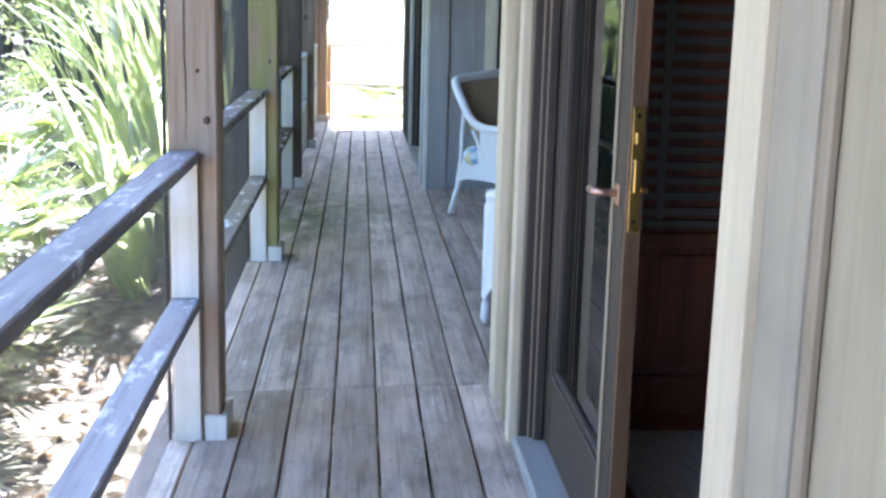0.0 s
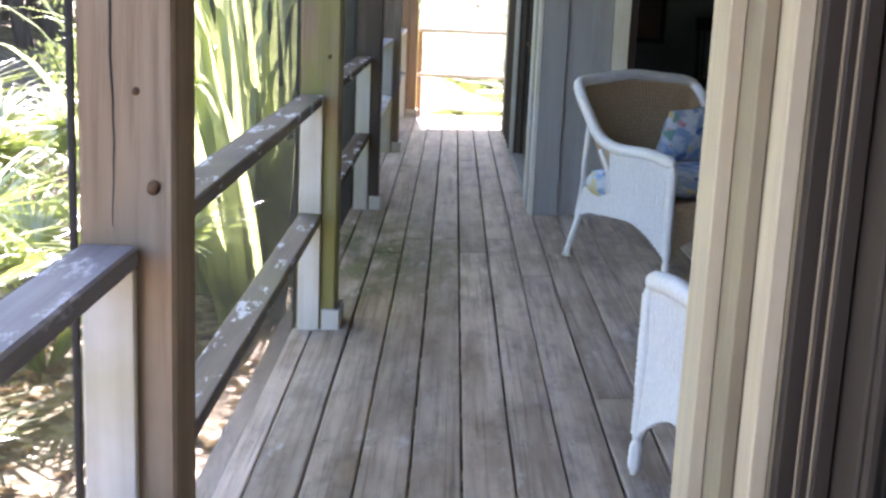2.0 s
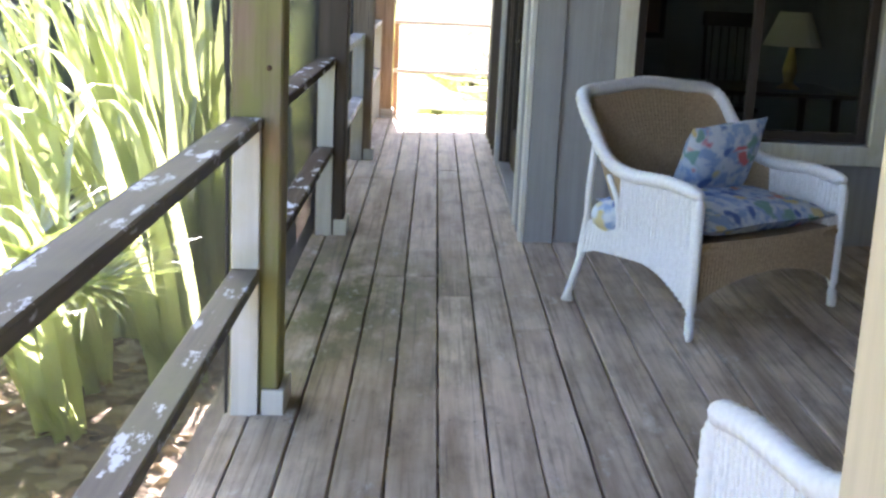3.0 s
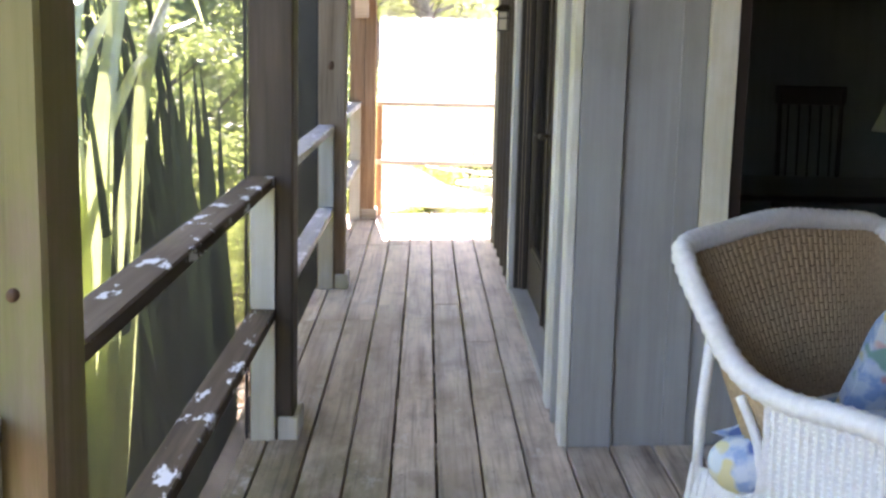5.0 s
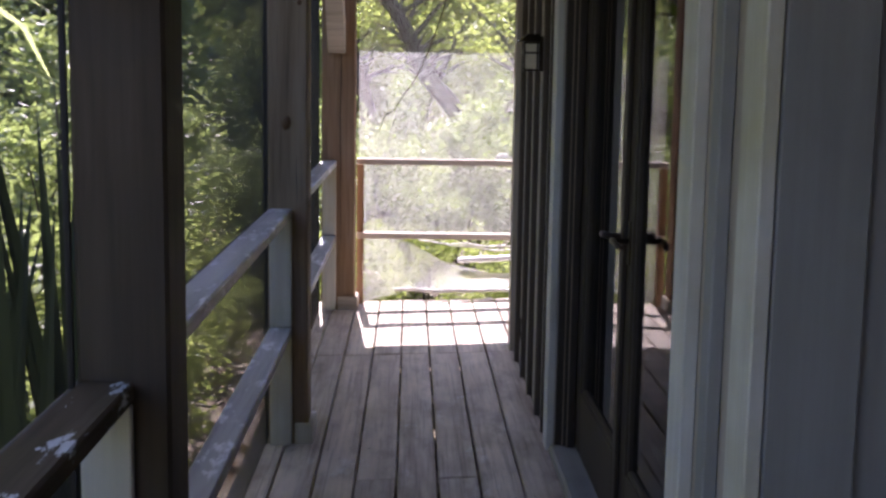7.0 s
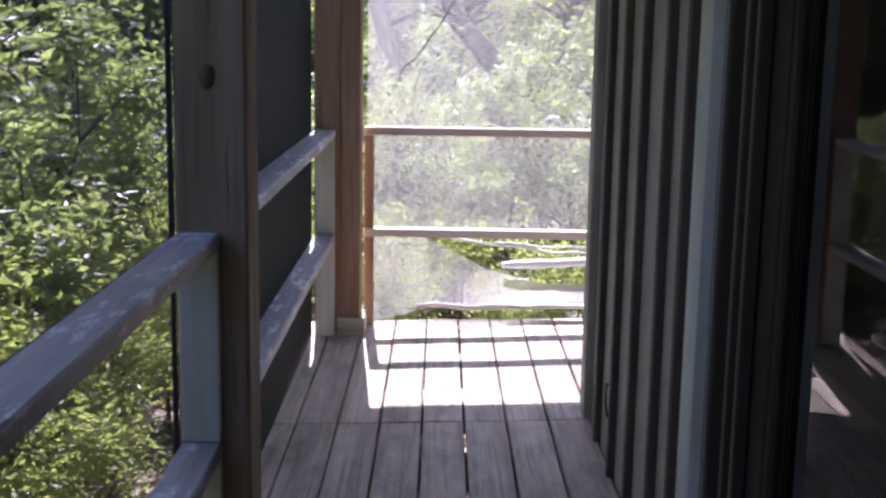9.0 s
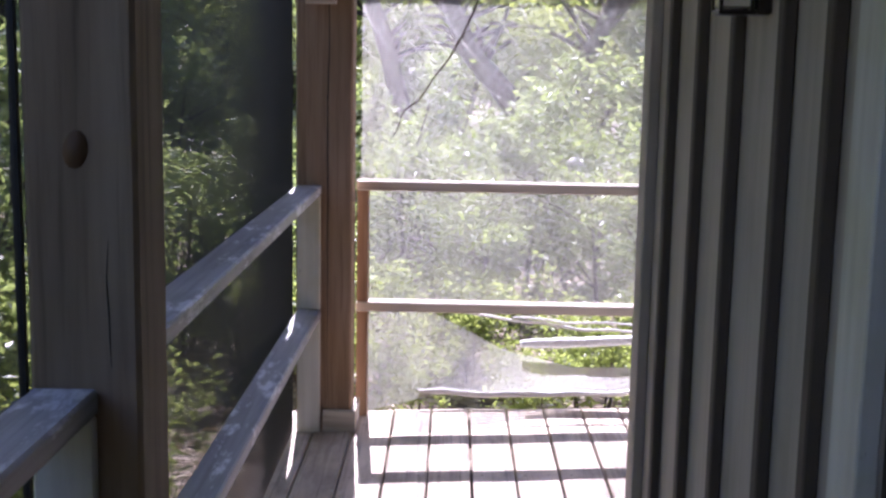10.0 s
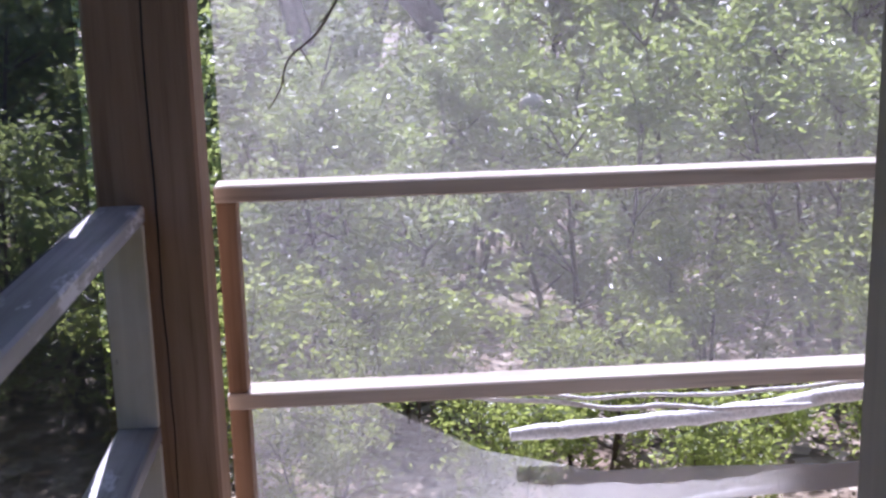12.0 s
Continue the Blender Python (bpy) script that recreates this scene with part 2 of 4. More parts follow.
GROUND = ground_mat()
BARK = wood("tree_bark", (0.045, 0.035, 0.028), (0.09, 0.07, 0.055), (0.15, 0.125, 0.10), 2, 0.9, (0.09, 0.10, 0.07), 2.0, tint=0.2)
LEAF_SHRUB = leafy("shrub_leaf", (0.05, 0.085, 0.028), (0.16, 0.22, 0.065), (0.58, 0.68, 0.20), 0.55, 0.45, 0.09)
LEAF_TREE = leafy("oak_leaf", (0.055, 0.085, 0.03), (0.15, 0.20, 0.06), (0.62, 0.70, 0.17), 0.6, 0.4, 0.03)
LEAF_STRAP = leafy("strap_leaf", (0.15, 0.21, 0.045), (0.31, 0.39, 0.11), (0.88, 0.95, 0.45), 0.68, 0.3, 0.14)
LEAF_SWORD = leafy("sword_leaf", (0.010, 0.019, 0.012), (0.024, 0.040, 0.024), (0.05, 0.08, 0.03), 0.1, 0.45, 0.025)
LEAF_PALM = leafy("palmetto_leaf", (0.09, 0.135, 0.035), (0.18, 0.24, 0.065), (0.66, 0.76, 0.18), 0.55, 0.3, 0.16)
LEAF_DRY = leafy("dry_leaf", (0.16, 0.11, 0.06), (0.36, 0.27, 0.17), (0.4, 0.3, 0.16), 0.25, 0.6, 0.03)
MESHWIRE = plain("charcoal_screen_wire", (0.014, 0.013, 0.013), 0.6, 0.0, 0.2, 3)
# batten colour darkened to carry the shade on their near sides
BATTENSHADE = painted("shaded_weathered_batten", (0.095, 0.075, 0.058), (0.065, 0.052, 0.042), 0.7, 2)
# lighter copy of the screen wire, for sun haze at the porch end
MESHSUNLIT = plain("sunlit_screen_wire", (0.70, 0.69, 0.66), 0.45, 0.0, 0.2, 3)


# ---- building helpers ----
def part(name, bm, material, parent, label=""):
    me = bpy.data.meshes.new(name)
    if isinstance(bm, bmesh.types.BMesh):
        bm.to_mesh(me)
        bm.free()
    else:
        me.from_pydata(bm[0], [], bm[1])
    me.materials.append(material)
    ob = new(name, me)
    if parent is not None:
        ob.parent = parent
    if label:
        ob["label"] = label
    return ob


def thing(name, m, label="", category="", group="", kind=""):
    ob = new(name)
    ob.empty_display_size = 0.1
    ob.matrix_basis = m
    return tagged(ob, label, category, group, kind)


def add_box(bm, x0, x1, y0, y1, z0, z1, bevel=0.0, m=None, seg=1):
    r = bmesh.ops.create_cube(bm, size=1.0)
    vs = r["verts"]
    for v in vs:
        v.co = Vector(((x0 + x1) / 2 + v.co.x * (x1 - x0), (y0 + y1) / 2 + v.co.y * (y1 - y0), (z0 + z1) / 2 + v.co.z * (z1 - z0)))
    if m is not None:
        bmesh.ops.transform(bm, matrix=m, verts=vs)
    if bevel:
        es = list({e for v in vs for e in v.link_edges})
        bmesh.ops.bevel(bm, geom=es, offset=bevel, segments=seg, affect="EDGES", profile=0.5)
    return bm


def box(x0, x1, y0, y1, z0, z1, bevel=0.0):
    return add_box(bmesh.new(), x0, x1, y0, y1, z0, z1, bevel)


def tube(path, radii, sides=8, cap=True):
    """A tube along points, with a radius for each."""
    pts = [Vector(p) for p in path]
    if isinstance(radii, (int, float)):
        radii = [radii] * len(pts)
    verts, faces = [], []
    up = Vector((0.13, 0.21, 0.97))
    for i, p in enumerate(pts):
        d = (pts[min(i + 1, len(pts) - 1)] - pts[max(i - 1, 0)]).normalized()
        a = d.cross(up)
        a = (a if a.length > 1e-3 else d.cross(Vector((1, 0, 0)))).normalized()
        b = d.cross(a)
        for k in range(sides):
            w = 2 * math.pi * k / sides
            verts.append(p + (a * math.cos(w) + b * math.sin(w)) * radii[i])
    for i in range(len(pts) - 1):
        for k in range(sides):
            k2 = (k + 1) % sides
            faces.append((i * sides + k, i * sides + k2, (i + 1) * sides + k2, (i + 1) * sides + k))
    if cap:
        faces.append(tuple(range(sides - 1, -1, -1)))
        faces.append(tuple(range((len(pts) - 1) * sides, len(pts) * sides)))
    return verts, faces


def joined(*parts):
    verts, faces = [], []
    for v, f in parts:
        o = len(verts)
        verts += list(v)
        faces += [tuple(i + o for i in q) for q in f]
    return verts, faces


def smooth(ob):
    ob.data.polygons.foreach_set("use_smooth", [True] * len(ob.data.polygons))
    return ob


I = Matrix.Identity(4)


# ---- plan, in metres ----
SLOPE = -1.9                       # fall of the porch floor towards the yard
POSTS = (-3.73, -0.93, 1.87, 4.66, 7.478, 10.205, 12.92, 15.76)   # near faces
PX0, PX1, PD = -0.425, -0.268, 0.157
WA, WB = 0.70, 0.71                # porch faces of the two house walls
CORNER_A, CORNER_B = 5.09, 10.096
END = 16.0
WEND = 14.57                       # where the far wall turns the corner
XEND = 2.7                         # the porch goes on round that corner
CEIL = 2.45


def floor_z(x):
    return math.tan(radians(-SLOPE)) * (x + 0.1)


# ceiling, beam and roof
part("ceiling", box(-0.70, 3.4, -6.2, 16.70, CEIL, CEIL + 0.05), CEILING, None)
tagged(bpy.data.objects["ceiling"], "cream painted board ceiling over the porch", "ceiling", kind="structure")
roof = tagged(part("roof", box(-0.76, 7.6, -6.2, 16.76, CEIL + 0.054, CEIL + 0.2), BARK, None), "dark low roof over the porch and house", "roof", kind="structure")
beam = tagged(part("beam", box(PX0 + 0.01, PX1 - 0.01, -6.2, 15.93, 2.22, CEIL - 0.003, 0.006), POST, None), "weathered timber beam over the porch posts", "beam", kind="structure")
beam2 = tagged(part("beam", box(PX1 - 0.006, XEND + 0.15, 15.78, 15.91, 2.22, CEIL - 0.003, 0.006), POST_NEW, None), "timber beam over the end screen", "beam", kind="structure")

# posts
for k, y in enumerate(POSTS):
    last = k == len(POSTS) - 1
    p = thing("porch_post", pose(0, y, 0), "square weathered brown timber porch post on plank floor" if not last else "reddish timber corner post with a long crack", "post", "porch posts")
    x1 = PX1 if not last else -0.213
    bm = box(PX0, x1, 0, PD, -0.06, 2.217, 0.007)
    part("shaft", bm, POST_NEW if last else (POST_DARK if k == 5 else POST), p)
    cz = floor_z(-0.3)
    bm = bmesh.new()
    h = 0.085
    add_box(bm, PX0 + 0.105, x1 + 0.02, -0.02, 0.0005, cz - 0.01, cz + h, 0.003)
    add_box(bm, x1 + 0.0005, x1 + 0.021, 0.001, PD + 0.02, cz - 0.01, cz + h, 0.003)
    part("base_collar", bm, UPRIGHT if not last else RAIL_X, p, "pale painted collar round the foot")
    if k in (5, 7):
        bm = bmesh.new()
        bx0, bx1 = (PX0 - 0.012, PX1 - 0.004) if k == 5 else (PX0 + 0.045, PX1 - 0.006)
        # knee brace leaning from the post up to the beam
        prof = [(-0.002, 1.62), (-0.075, 1.615), (-0.10, 1.64), (-0.62, 2.215), (-0.40, 2.215), (-0.002, 1.80)]
        lo = [bm.verts.new((bx0, a, b)) for a, b in prof]
        hi = [bm.verts.new((bx1, a, b)) for a, b in prof]
        bm.faces.new(lo), bm.faces.new(hi[::-1])
        for i in range(len(prof)):
            j = (i + 1) % len(prof)
            bm.faces.new((lo[j], lo[i], hi[i], hi[j]))
        bmesh.ops.recalc_face_normals(bm, faces=bm.faces)
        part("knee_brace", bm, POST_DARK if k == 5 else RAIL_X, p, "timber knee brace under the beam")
    # long drying cracks
    for cx, z0, z1 in {7: ((-0.305, 0.12, 2.1),), 3: ((-0.37, 0.98, 2.0),), 6: ((-0.31, 0.98, 1.16),)}.get(k, ()):
        cp = [(cx + 0.012 * noise.noise((z * 3, k, 0)) + 0.004 * noise.noise((z * 14, k, 2)), -0.0005, z) for z in np.linspace(z0, z1, 30)]
        part("crack", tube(cp, [(0.0006 + 0.0016 * math.sin(math.pi * i / 29)) * (0.5 if k == 6 else 1) for i in range(30)], 5), RUBBER, p, "dark drying crack")
    # knots and bolt heads on the shaft
    for kx, kz, r in {3: ((-0.303, 1.046, 0.011), (-0.33, 1.2, 0.006)), 6: ((-0.352, 1.286, 0.017), (-0.30, 1.75, 0.009)), 4: ((-0.31, 1.1, 0.008),)}.get(k, ()):
        v, f = tube([(kx, -0.0022, kz), (kx, 0.004, kz)], [r, r * 1.15], 14)
        v = [Vector((q.x + 0.12 * (q.z - kz), q.y, kz + (q.z - kz) * (1.5 if r > 0.012 else 1.1))) for q in v]
        smooth(part("knot", (v, f), DOORWOOD, p, "dark knot in the timber"))

p = thing("porch_post", pose(XEND + 0.16, 15.76, 0), "reddish timber post at the end screen", "post", "porch posts")
part("shaft", box(-0.157, 0, 0, PD, -0.06, 2.217, 0.007), POST_NEW, p)

# railings between the posts
for k in range(len(POSTS) - 1):
    y0, y1 = POSTS[k] + PD, POSTS[k + 1]
    lab = ("weathered grey railing with white painted uprights", "mossy dark railing with flaking white paint")[k in (3, 4)]
    r = thing("railing", pose(0, y0, 0), lab, "railing", "porch railings")
    L = y1 - y0
    ru0, ru1 = -0.418, -0.33
    fz = floor_z(-0.37)
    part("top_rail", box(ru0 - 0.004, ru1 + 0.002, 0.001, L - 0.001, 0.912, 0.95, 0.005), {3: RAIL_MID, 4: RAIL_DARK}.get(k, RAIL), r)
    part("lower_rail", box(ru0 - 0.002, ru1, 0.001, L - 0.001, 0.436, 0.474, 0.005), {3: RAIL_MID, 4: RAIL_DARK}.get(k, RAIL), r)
    for a, b in ((0.001, 0.021), (L - 0.021, L - 0.001)):
        part("upright", box(ru0, ru1 - 0.001, a, b, fz - 0.004, 0.4345, 0.003), UPRIGHT, r, "white painted upright board")
        part("upright", box(ru0, ru1 - 0.001, a, b, 0.4755, 0.9105, 0.003), UPRIGHT, r, "white painted upright board")

# end railing
r = thing("railing", pose(0, END - 0.05, 0), "pale timber railing across the porch end in sunlight", "railing", "porch railings")
XR = XEND
part("top_rail", box(-0.212, XR, 0.0, 0.085, 0.912, 0.95, 0.004), RAIL_X, r)
part("lower_rail", box(-0.212, XR, 0.0, 0.085, 0.428, 0.466, 0.004), RAIL_X, r)
for z0, z1 in ((-0.02, 0.4265), (0.4675, 0.9105)):
    part("upright", box(-0.209, -0.165, 0.006, 0.08, z0, z1, 0.003), POST_NEW, r, "reddish timber upright")
    part("upright", box(XR - 0.045, XR, 0.03, 0.08, z0, z1, 0.003), POST_NEW, r, "reddish timber upright")


# insect screens: woven wire
def weave(u0, u1, v0, v1, pitch, d, place, top=None, low=None):
    """Crossed wires as thin three-sided bars. place(u, v, w) maps to the world; top(u), low(u) trim the edges."""
    verts, faces = [], []
    tri = [(d / 2 * math.cos(a), d / 2 * math.sin(a)) for a in (0.5, 2.6, 4.7)]

    def bar(ps):
        o = len(verts)
        for (u, v), along in ps:
            for a, b in tri:
                verts.append(place(u + a, v, b) if along == "v" else place(u, v + a, b))
        for i in range(len(ps) - 1):
            for k in range(3):
                k2 = (k + 1) % 3
                faces.append((o + 3 * i + k, o + 3 * i + k2, o + 3 * i + 3 + k2, o + 3 * i + 3 + k))

    n = int((u1 - u0) / pitch)
    steps = 1 if top is None else 6
    for i in range(n + 1):
        u = u0 + i * pitch
        a, b = (v0 if low is None else low(u)), (v1 if top is None else top(u))
        if b - a > pitch:
            bar([((u, a + (b - a) * s / steps), "v") for s in range(steps + 1)])
    m = int((v1 - v0) / pitch)
    su = 1 if top is None else 10
    for j in range(m + 1):
        fr = j / m
        ps = []
        for s in range(su + 1):
            u = u0 + (u1 - u0) * s / su
            a, b = (v0 if low is None else low(u)), (v1 if top is None else top(u))
            ps.append(((u, a + (b - a) * fr), "u"))
        bar(ps)
    return verts, faces


SX = -0.437
for k in range(len(POSTS) - 1):
    L = POSTS[k + 1] - POSTS[k]
    s = thing("insect_screen", pose(SX, POSTS[k], 0), "dark fine insect screen stretched outside the railing", "insect screen", "porch screens")
    # far bays are woven denser to darken them
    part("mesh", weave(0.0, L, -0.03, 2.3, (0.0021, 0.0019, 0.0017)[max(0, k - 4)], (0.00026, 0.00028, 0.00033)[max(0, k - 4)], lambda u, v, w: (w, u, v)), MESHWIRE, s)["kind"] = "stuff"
    part("spline", box(-0.004, 0.006, 0.0, L, 0.915, 0.935), RUBBER, s, "black spline strip")
    part("spline", box(-0.004, 0.006, 0.0, 0.012, -0.03, 2.3), RUBBER, s, "black spline strip")
s = thing("insect_screen", pose(0, END + 0.032, 0), "insect screen across the porch end, lightened for sun haze, torn loose at its foot", "insect screen", "porch screens")
part("mesh", weave(-0.2, XR, 0.435, 2.3, 0.0019, 0.00038, lambda u, v, w: (u, w, v)), MESHSUNLIT, s)["kind"] = "stuff"


def sag(u):
    t = min(max((u + 0.02) / 0.62, 0), 1)
    return 0.425 - 0.23 * (t * t * (3 - 2 * t)) + 0.012 * max(0, u - 0.6) + 0.006 * math.sin(u * 9)


def hem(u):
    t = min(max((u + 0.2) / 0.5, 0), 1)
    return -0.01 + 0.085 * math.sin(t * 1.57) + 0.06 * max(0, u - 0.35)


part("loose_panel", weave(-0.2, XR, 0.0, 0.42, 0.0019, 0.00038, lambda u, v, w: (u, w + 0.03 * math.sin(3 * u + 5 * v), v), sag, hem), MESHSUNLIT, s, "sagging torn-off lower screen panel")["kind"] = "stuff"


# ---- house walls ----
def wall_run(name, axis, at, thick, a0, a1, z0, z1, material, label, holes=()):
    """A wall along y (axis 'y', porch face at x = at, body towards +x) or along x (axis 'x', face at y = at, body towards +y), with holes (a, b, z0, z1) through it."""
    ob = thing(name, I, label, "wall", kind="structure")
    spans, cur = [], a0
    for h0, h1, hz0, hz1 in holes:
        spans += [(cur, h0, z0, z1)]
        if hz0 > z0:
            spans += [(h0, h1, z0, hz0)]
        if hz1 < z1:
            spans += [(h0, h1, hz1, z1)]
        cur = h1
    spans.append((cur, a1, z0, z1))
    bm = bmesh.new()
    for a, b, c, d in spans:
        if axis == "y":
            add_box(bm, at, at + thick, a, b, c, d)
        else:
            add_box(bm, a, b, at, at + thick, c, d)
    part("siding", bm, material, ob)
    return ob


TH = 0.13
DA0, DA1, DB0, DB1, DH = 2.455, 4.54, 10.64, 12.74, 2.1
wa = wall_run("wall_near", "y", WA, TH, -6.2, CORNER_A, -0.6, CEIL - 0.002, WALLPAINT, "weathered cream board and batten house wall", [(DA0, DA1, 0.03, DH)])
wb = wall_run("wall_far", "y", WB, TH, CORNER_B, WEND, -0.6, CEIL - 0.002, BOARDGREY, "weathered grey board and batten house wall", [(DB0, DB1, 0.03, DH)])
wf = wall_run("wall_alcove_far", "x", CORNER_B, TH, WB + TH + 0.001, 3.3, -0.6, CEIL - 0.002, BLUEPAINT, "grey painted panelled wall of the porch alcove", [(1.23, 2.5, 0.62, 2.05)])
wn_ = wall_run("wall_alcove_near", "x", CORNER_A - TH, TH, WA + TH + 0.001, 3.3, -0.6, CEIL - 0.002, BLUEPAINT, "grey painted wall behind the wicker chair")
we = wall_run("wall_end", "x", WEND - TH, TH, WB + TH + 0.001, 6.2, -0.6, CEIL - 0.002, BLUEPAINT, "grey painted house wall round the corner")
# unseen wall, added to stop skylight from the open rear
wr = wall_run("wall_rear_block", "x", -6.3, TH, -0.5, WA + TH, -0.6, CEIL - 0.002, WALLPAINT, "unseen weathered cream wall added to keep skylight out of the porch")
wk = wall_run("wall_alcove_back", "y", 3.3, TH, CORNER_A - 0.5, CORNER_B + 0.5, -0.6, CEIL - 0.002, BLUEPAINT, "grey painted wall at the back of the alcove")


def strip_y(parent, name, face, a, b, proud, material, z0=-0.03, z1=CEIL - 0.004, label=""):
    return part(name, box(face - proud, face - 0.0005, a, b, z0, z1, 0.003), material, parent, label)


def strip_x(parent, name, face, a, b, proud, material, z0=-0.03, z1=CEIL - 0.004, label=""):
    return part(name, box(a, b, face - proud, face - 0.0005, z0, z1, 0.003), material, parent, label)


# near wall: battens, door casing, corner board
strip_y(wa, "door_casing", WA, DA0 - 0.13, DA0 - 0.002, 0.036, CREAM, label="cream painted door casing")
strip_y(wa, "door_casing", WA, DA1 + 0.002, DA1 + 0.085, 0.03, CREAM, label="cream painted door casing")
strip_y(wa, "door_casing", WA, DA0 - 0.13, DA1 + 0.085, 0.032, CREAM, DH + 0.002, DH + 0.11, "cream painted door casing")
strip_y(wa, "batten", WA, 4.74, 4.80, 0.028, WALLPAINT)
strip_y(wa, "corner_board", WA, 4.965, CORNER_A + 0.02, 0.032, CREAM)
strip_y(wa, "batten", WA, 2.178, 2.323, 0.020, CASEGREY, label="weathered grey board beside the door casing")
# brown strip stands in for shade on the board's near edge
strip_y(wa, "batten", WA, 2.150, 2.1775, 0.014, BATTENTAN, label="brown strip for the shaded edge of the board")
for y in (1.75, 1.40, 1.0, 0.6, 0.2, -0.2, -0.6, -1.0, -1.4, -1.8, -2.2):
    strip_y(wa, "batten", WA, y, y + 0.06, 0.025, WALLPAINT)

# far wall
strip_y(wb, "corner_board", WB, CORNER_B - 0.022, CORNER_B + 0.10, 0.028, UPRIGHT, label="white painted corner board")
strip_y(wb, "batten", WB, 10.335, 10.39, 0.028, BLUEPAINT)
strip_y(wb, "door_casing", WB, DB0 - 0.12, DB0 - 0.002, 0.03, UPRIGHT, label="white painted door casing")
strip_y(wb, "door_casing", WB, DB1 + 0.002, DB1 + 0.11, 0.03, UPRIGHT, label="white painted door casing")
strip_y(wb, "door_casing", WB, DB0 - 0.12, DB1 + 0.11, 0.032, UPRIGHT, DH + 0.002, DH + 0.11, "white painted door casing")
for y in (12.965, 13.22, 13.56, 13.885, 14.215):
    strip_y(wb, "batten", WB, y + 0.008, y + 0.042, 0.024, BATTENSHADE, label="weathered batten darkened for the shade on its side")
strip_y(wb, "corner_board", WB, WEND - 0.09, WEND + 0.02, 0.03, BOARDGREY)

# alcove wall with window
strip_x(wf, "corner_board", CORNER_B, WB + 0.002, WB + 0.152, 0.022, BLUEPAINT)
strip_x(wf, "batten", CORNER_B, 1.045, 1.132, 0.012, BLUEPAINT)
for a, b, z0, z1 in ((1.135, 1.23, 0.515, 2.14), (2.5, 2.6, 0.515, 2.14), (1.2305, 2.4995, 0.515, 0.62), (1.2305, 2.4995, 2.05, 2.14)):
    strip_x(wf, "window_casing", CORNER_B, a, b, 0.03, UPRIGHT, z0, z1, "white painted window casing")
win = thing("window_1", pose(1.235, CORNER_B, 0), "dark window looking into an unlit dining room", "window", kind="structure")
for a, b, z0, z1 in ((0.0, 0.05, 0.63, 2.05), (1.21, 1.26, 0.63, 2.05), (0.05, 1.21, 0.63, 0.68), (0.05, 1.21, 2.0, 2.05), (0.605, 0.655, 0.68, 2.0)):
    part("window_frame", box(a, b, 0.03, 0.075, z0, z1, 0.003), DOORDARK, win, "dark brown window frame")
for a, b in ((0.051, 0.604), (0.656, 1.209)):
    g = part("pane", box(a, b, 0.048, 0.053, 0.681, 1.999), GLASS, win)
    g.visible_shadow = False


# ---- french doors ----
def door_leaf(parent, name, y0, y1, x0, handle_at, metal=None, plate=(0.93, 1.06)):
    """A glazed leaf: stiles, rails, glazing beads, lever handle; face at x0."""
    z0, z1, t = 0.065, DH - 0.02, 0.045
    a, b = y0 + 0.11, y1 - 0.11
    lf = part(name, box(x0, x0 + t, y0, a, z0, z1, 0.004), DOORDARK, parent, "dark brown glazed door leaf")
    part("stile", box(x0, x0 + t, b, y1, z0, z1, 0.004), DOORDARK, lf)
    part("bottom_rail", box(x0, x0 + t, a + 0.0005, b - 0.0005, z0, z0 + 0.24, 0.004), DOORDARK, lf)
    part("top_rail", box(x0, x0 + t, a + 0.0005, b - 0.0005, z1 - 0.12, z1, 0.004), DOORDARK, lf)
    gz0, gz1 = z0 + 0.2405, z1 - 0.1205
    for c, d, e, f in ((a + 0.001, a + 0.02, gz0, gz1), (b - 0.02, b - 0.001, gz0, gz1), (a + 0.0205, b - 0.0205, gz0, gz0 + 0.018), (a + 0.0205, b - 0.0205, gz1 - 0.018, gz1)):
        part("glazing_bead", box(x0 + 0.006, x0 + t - 0.006, c, d, e, f, 0.004), DOORDARK, lf)
    g = part("pane", box(x0 + 0.02, x0 + 0.025, a + 0.0205, b - 0.0205, gz0 + 0.0185, gz1 - 0.0185), GLASS, lf)
    g.visible_shadow = False
    if handle_at is not None:
        hy, way = handle_at
        pl = part("handle_plate", box(x0 - 0.005, x0 - 0.0005, hy - 0.02, hy + 0.02, plate[0], plate[1], 0.002), metal or BRONZE, lf, "metal handle plate")
        lever = tube([(x0 - 0.004, hy, 1.0), (x0 - 0.035, hy, 1.0), (x0 - 0.052, hy, 1.002), (x0 - 0.055, hy + way * 0.03, 1.003), (x0 - 0.052, hy + way * 0.075, 0.998), (x0 - 0.045, hy + way * 0.105, 0.992)], [0.010, 0.009, 0.010, 0.0095, 0.009, 0.007], 10)
        smooth(part("lever", lever, metal or BRONZE, pl, "curved lever handle"))
    return lf


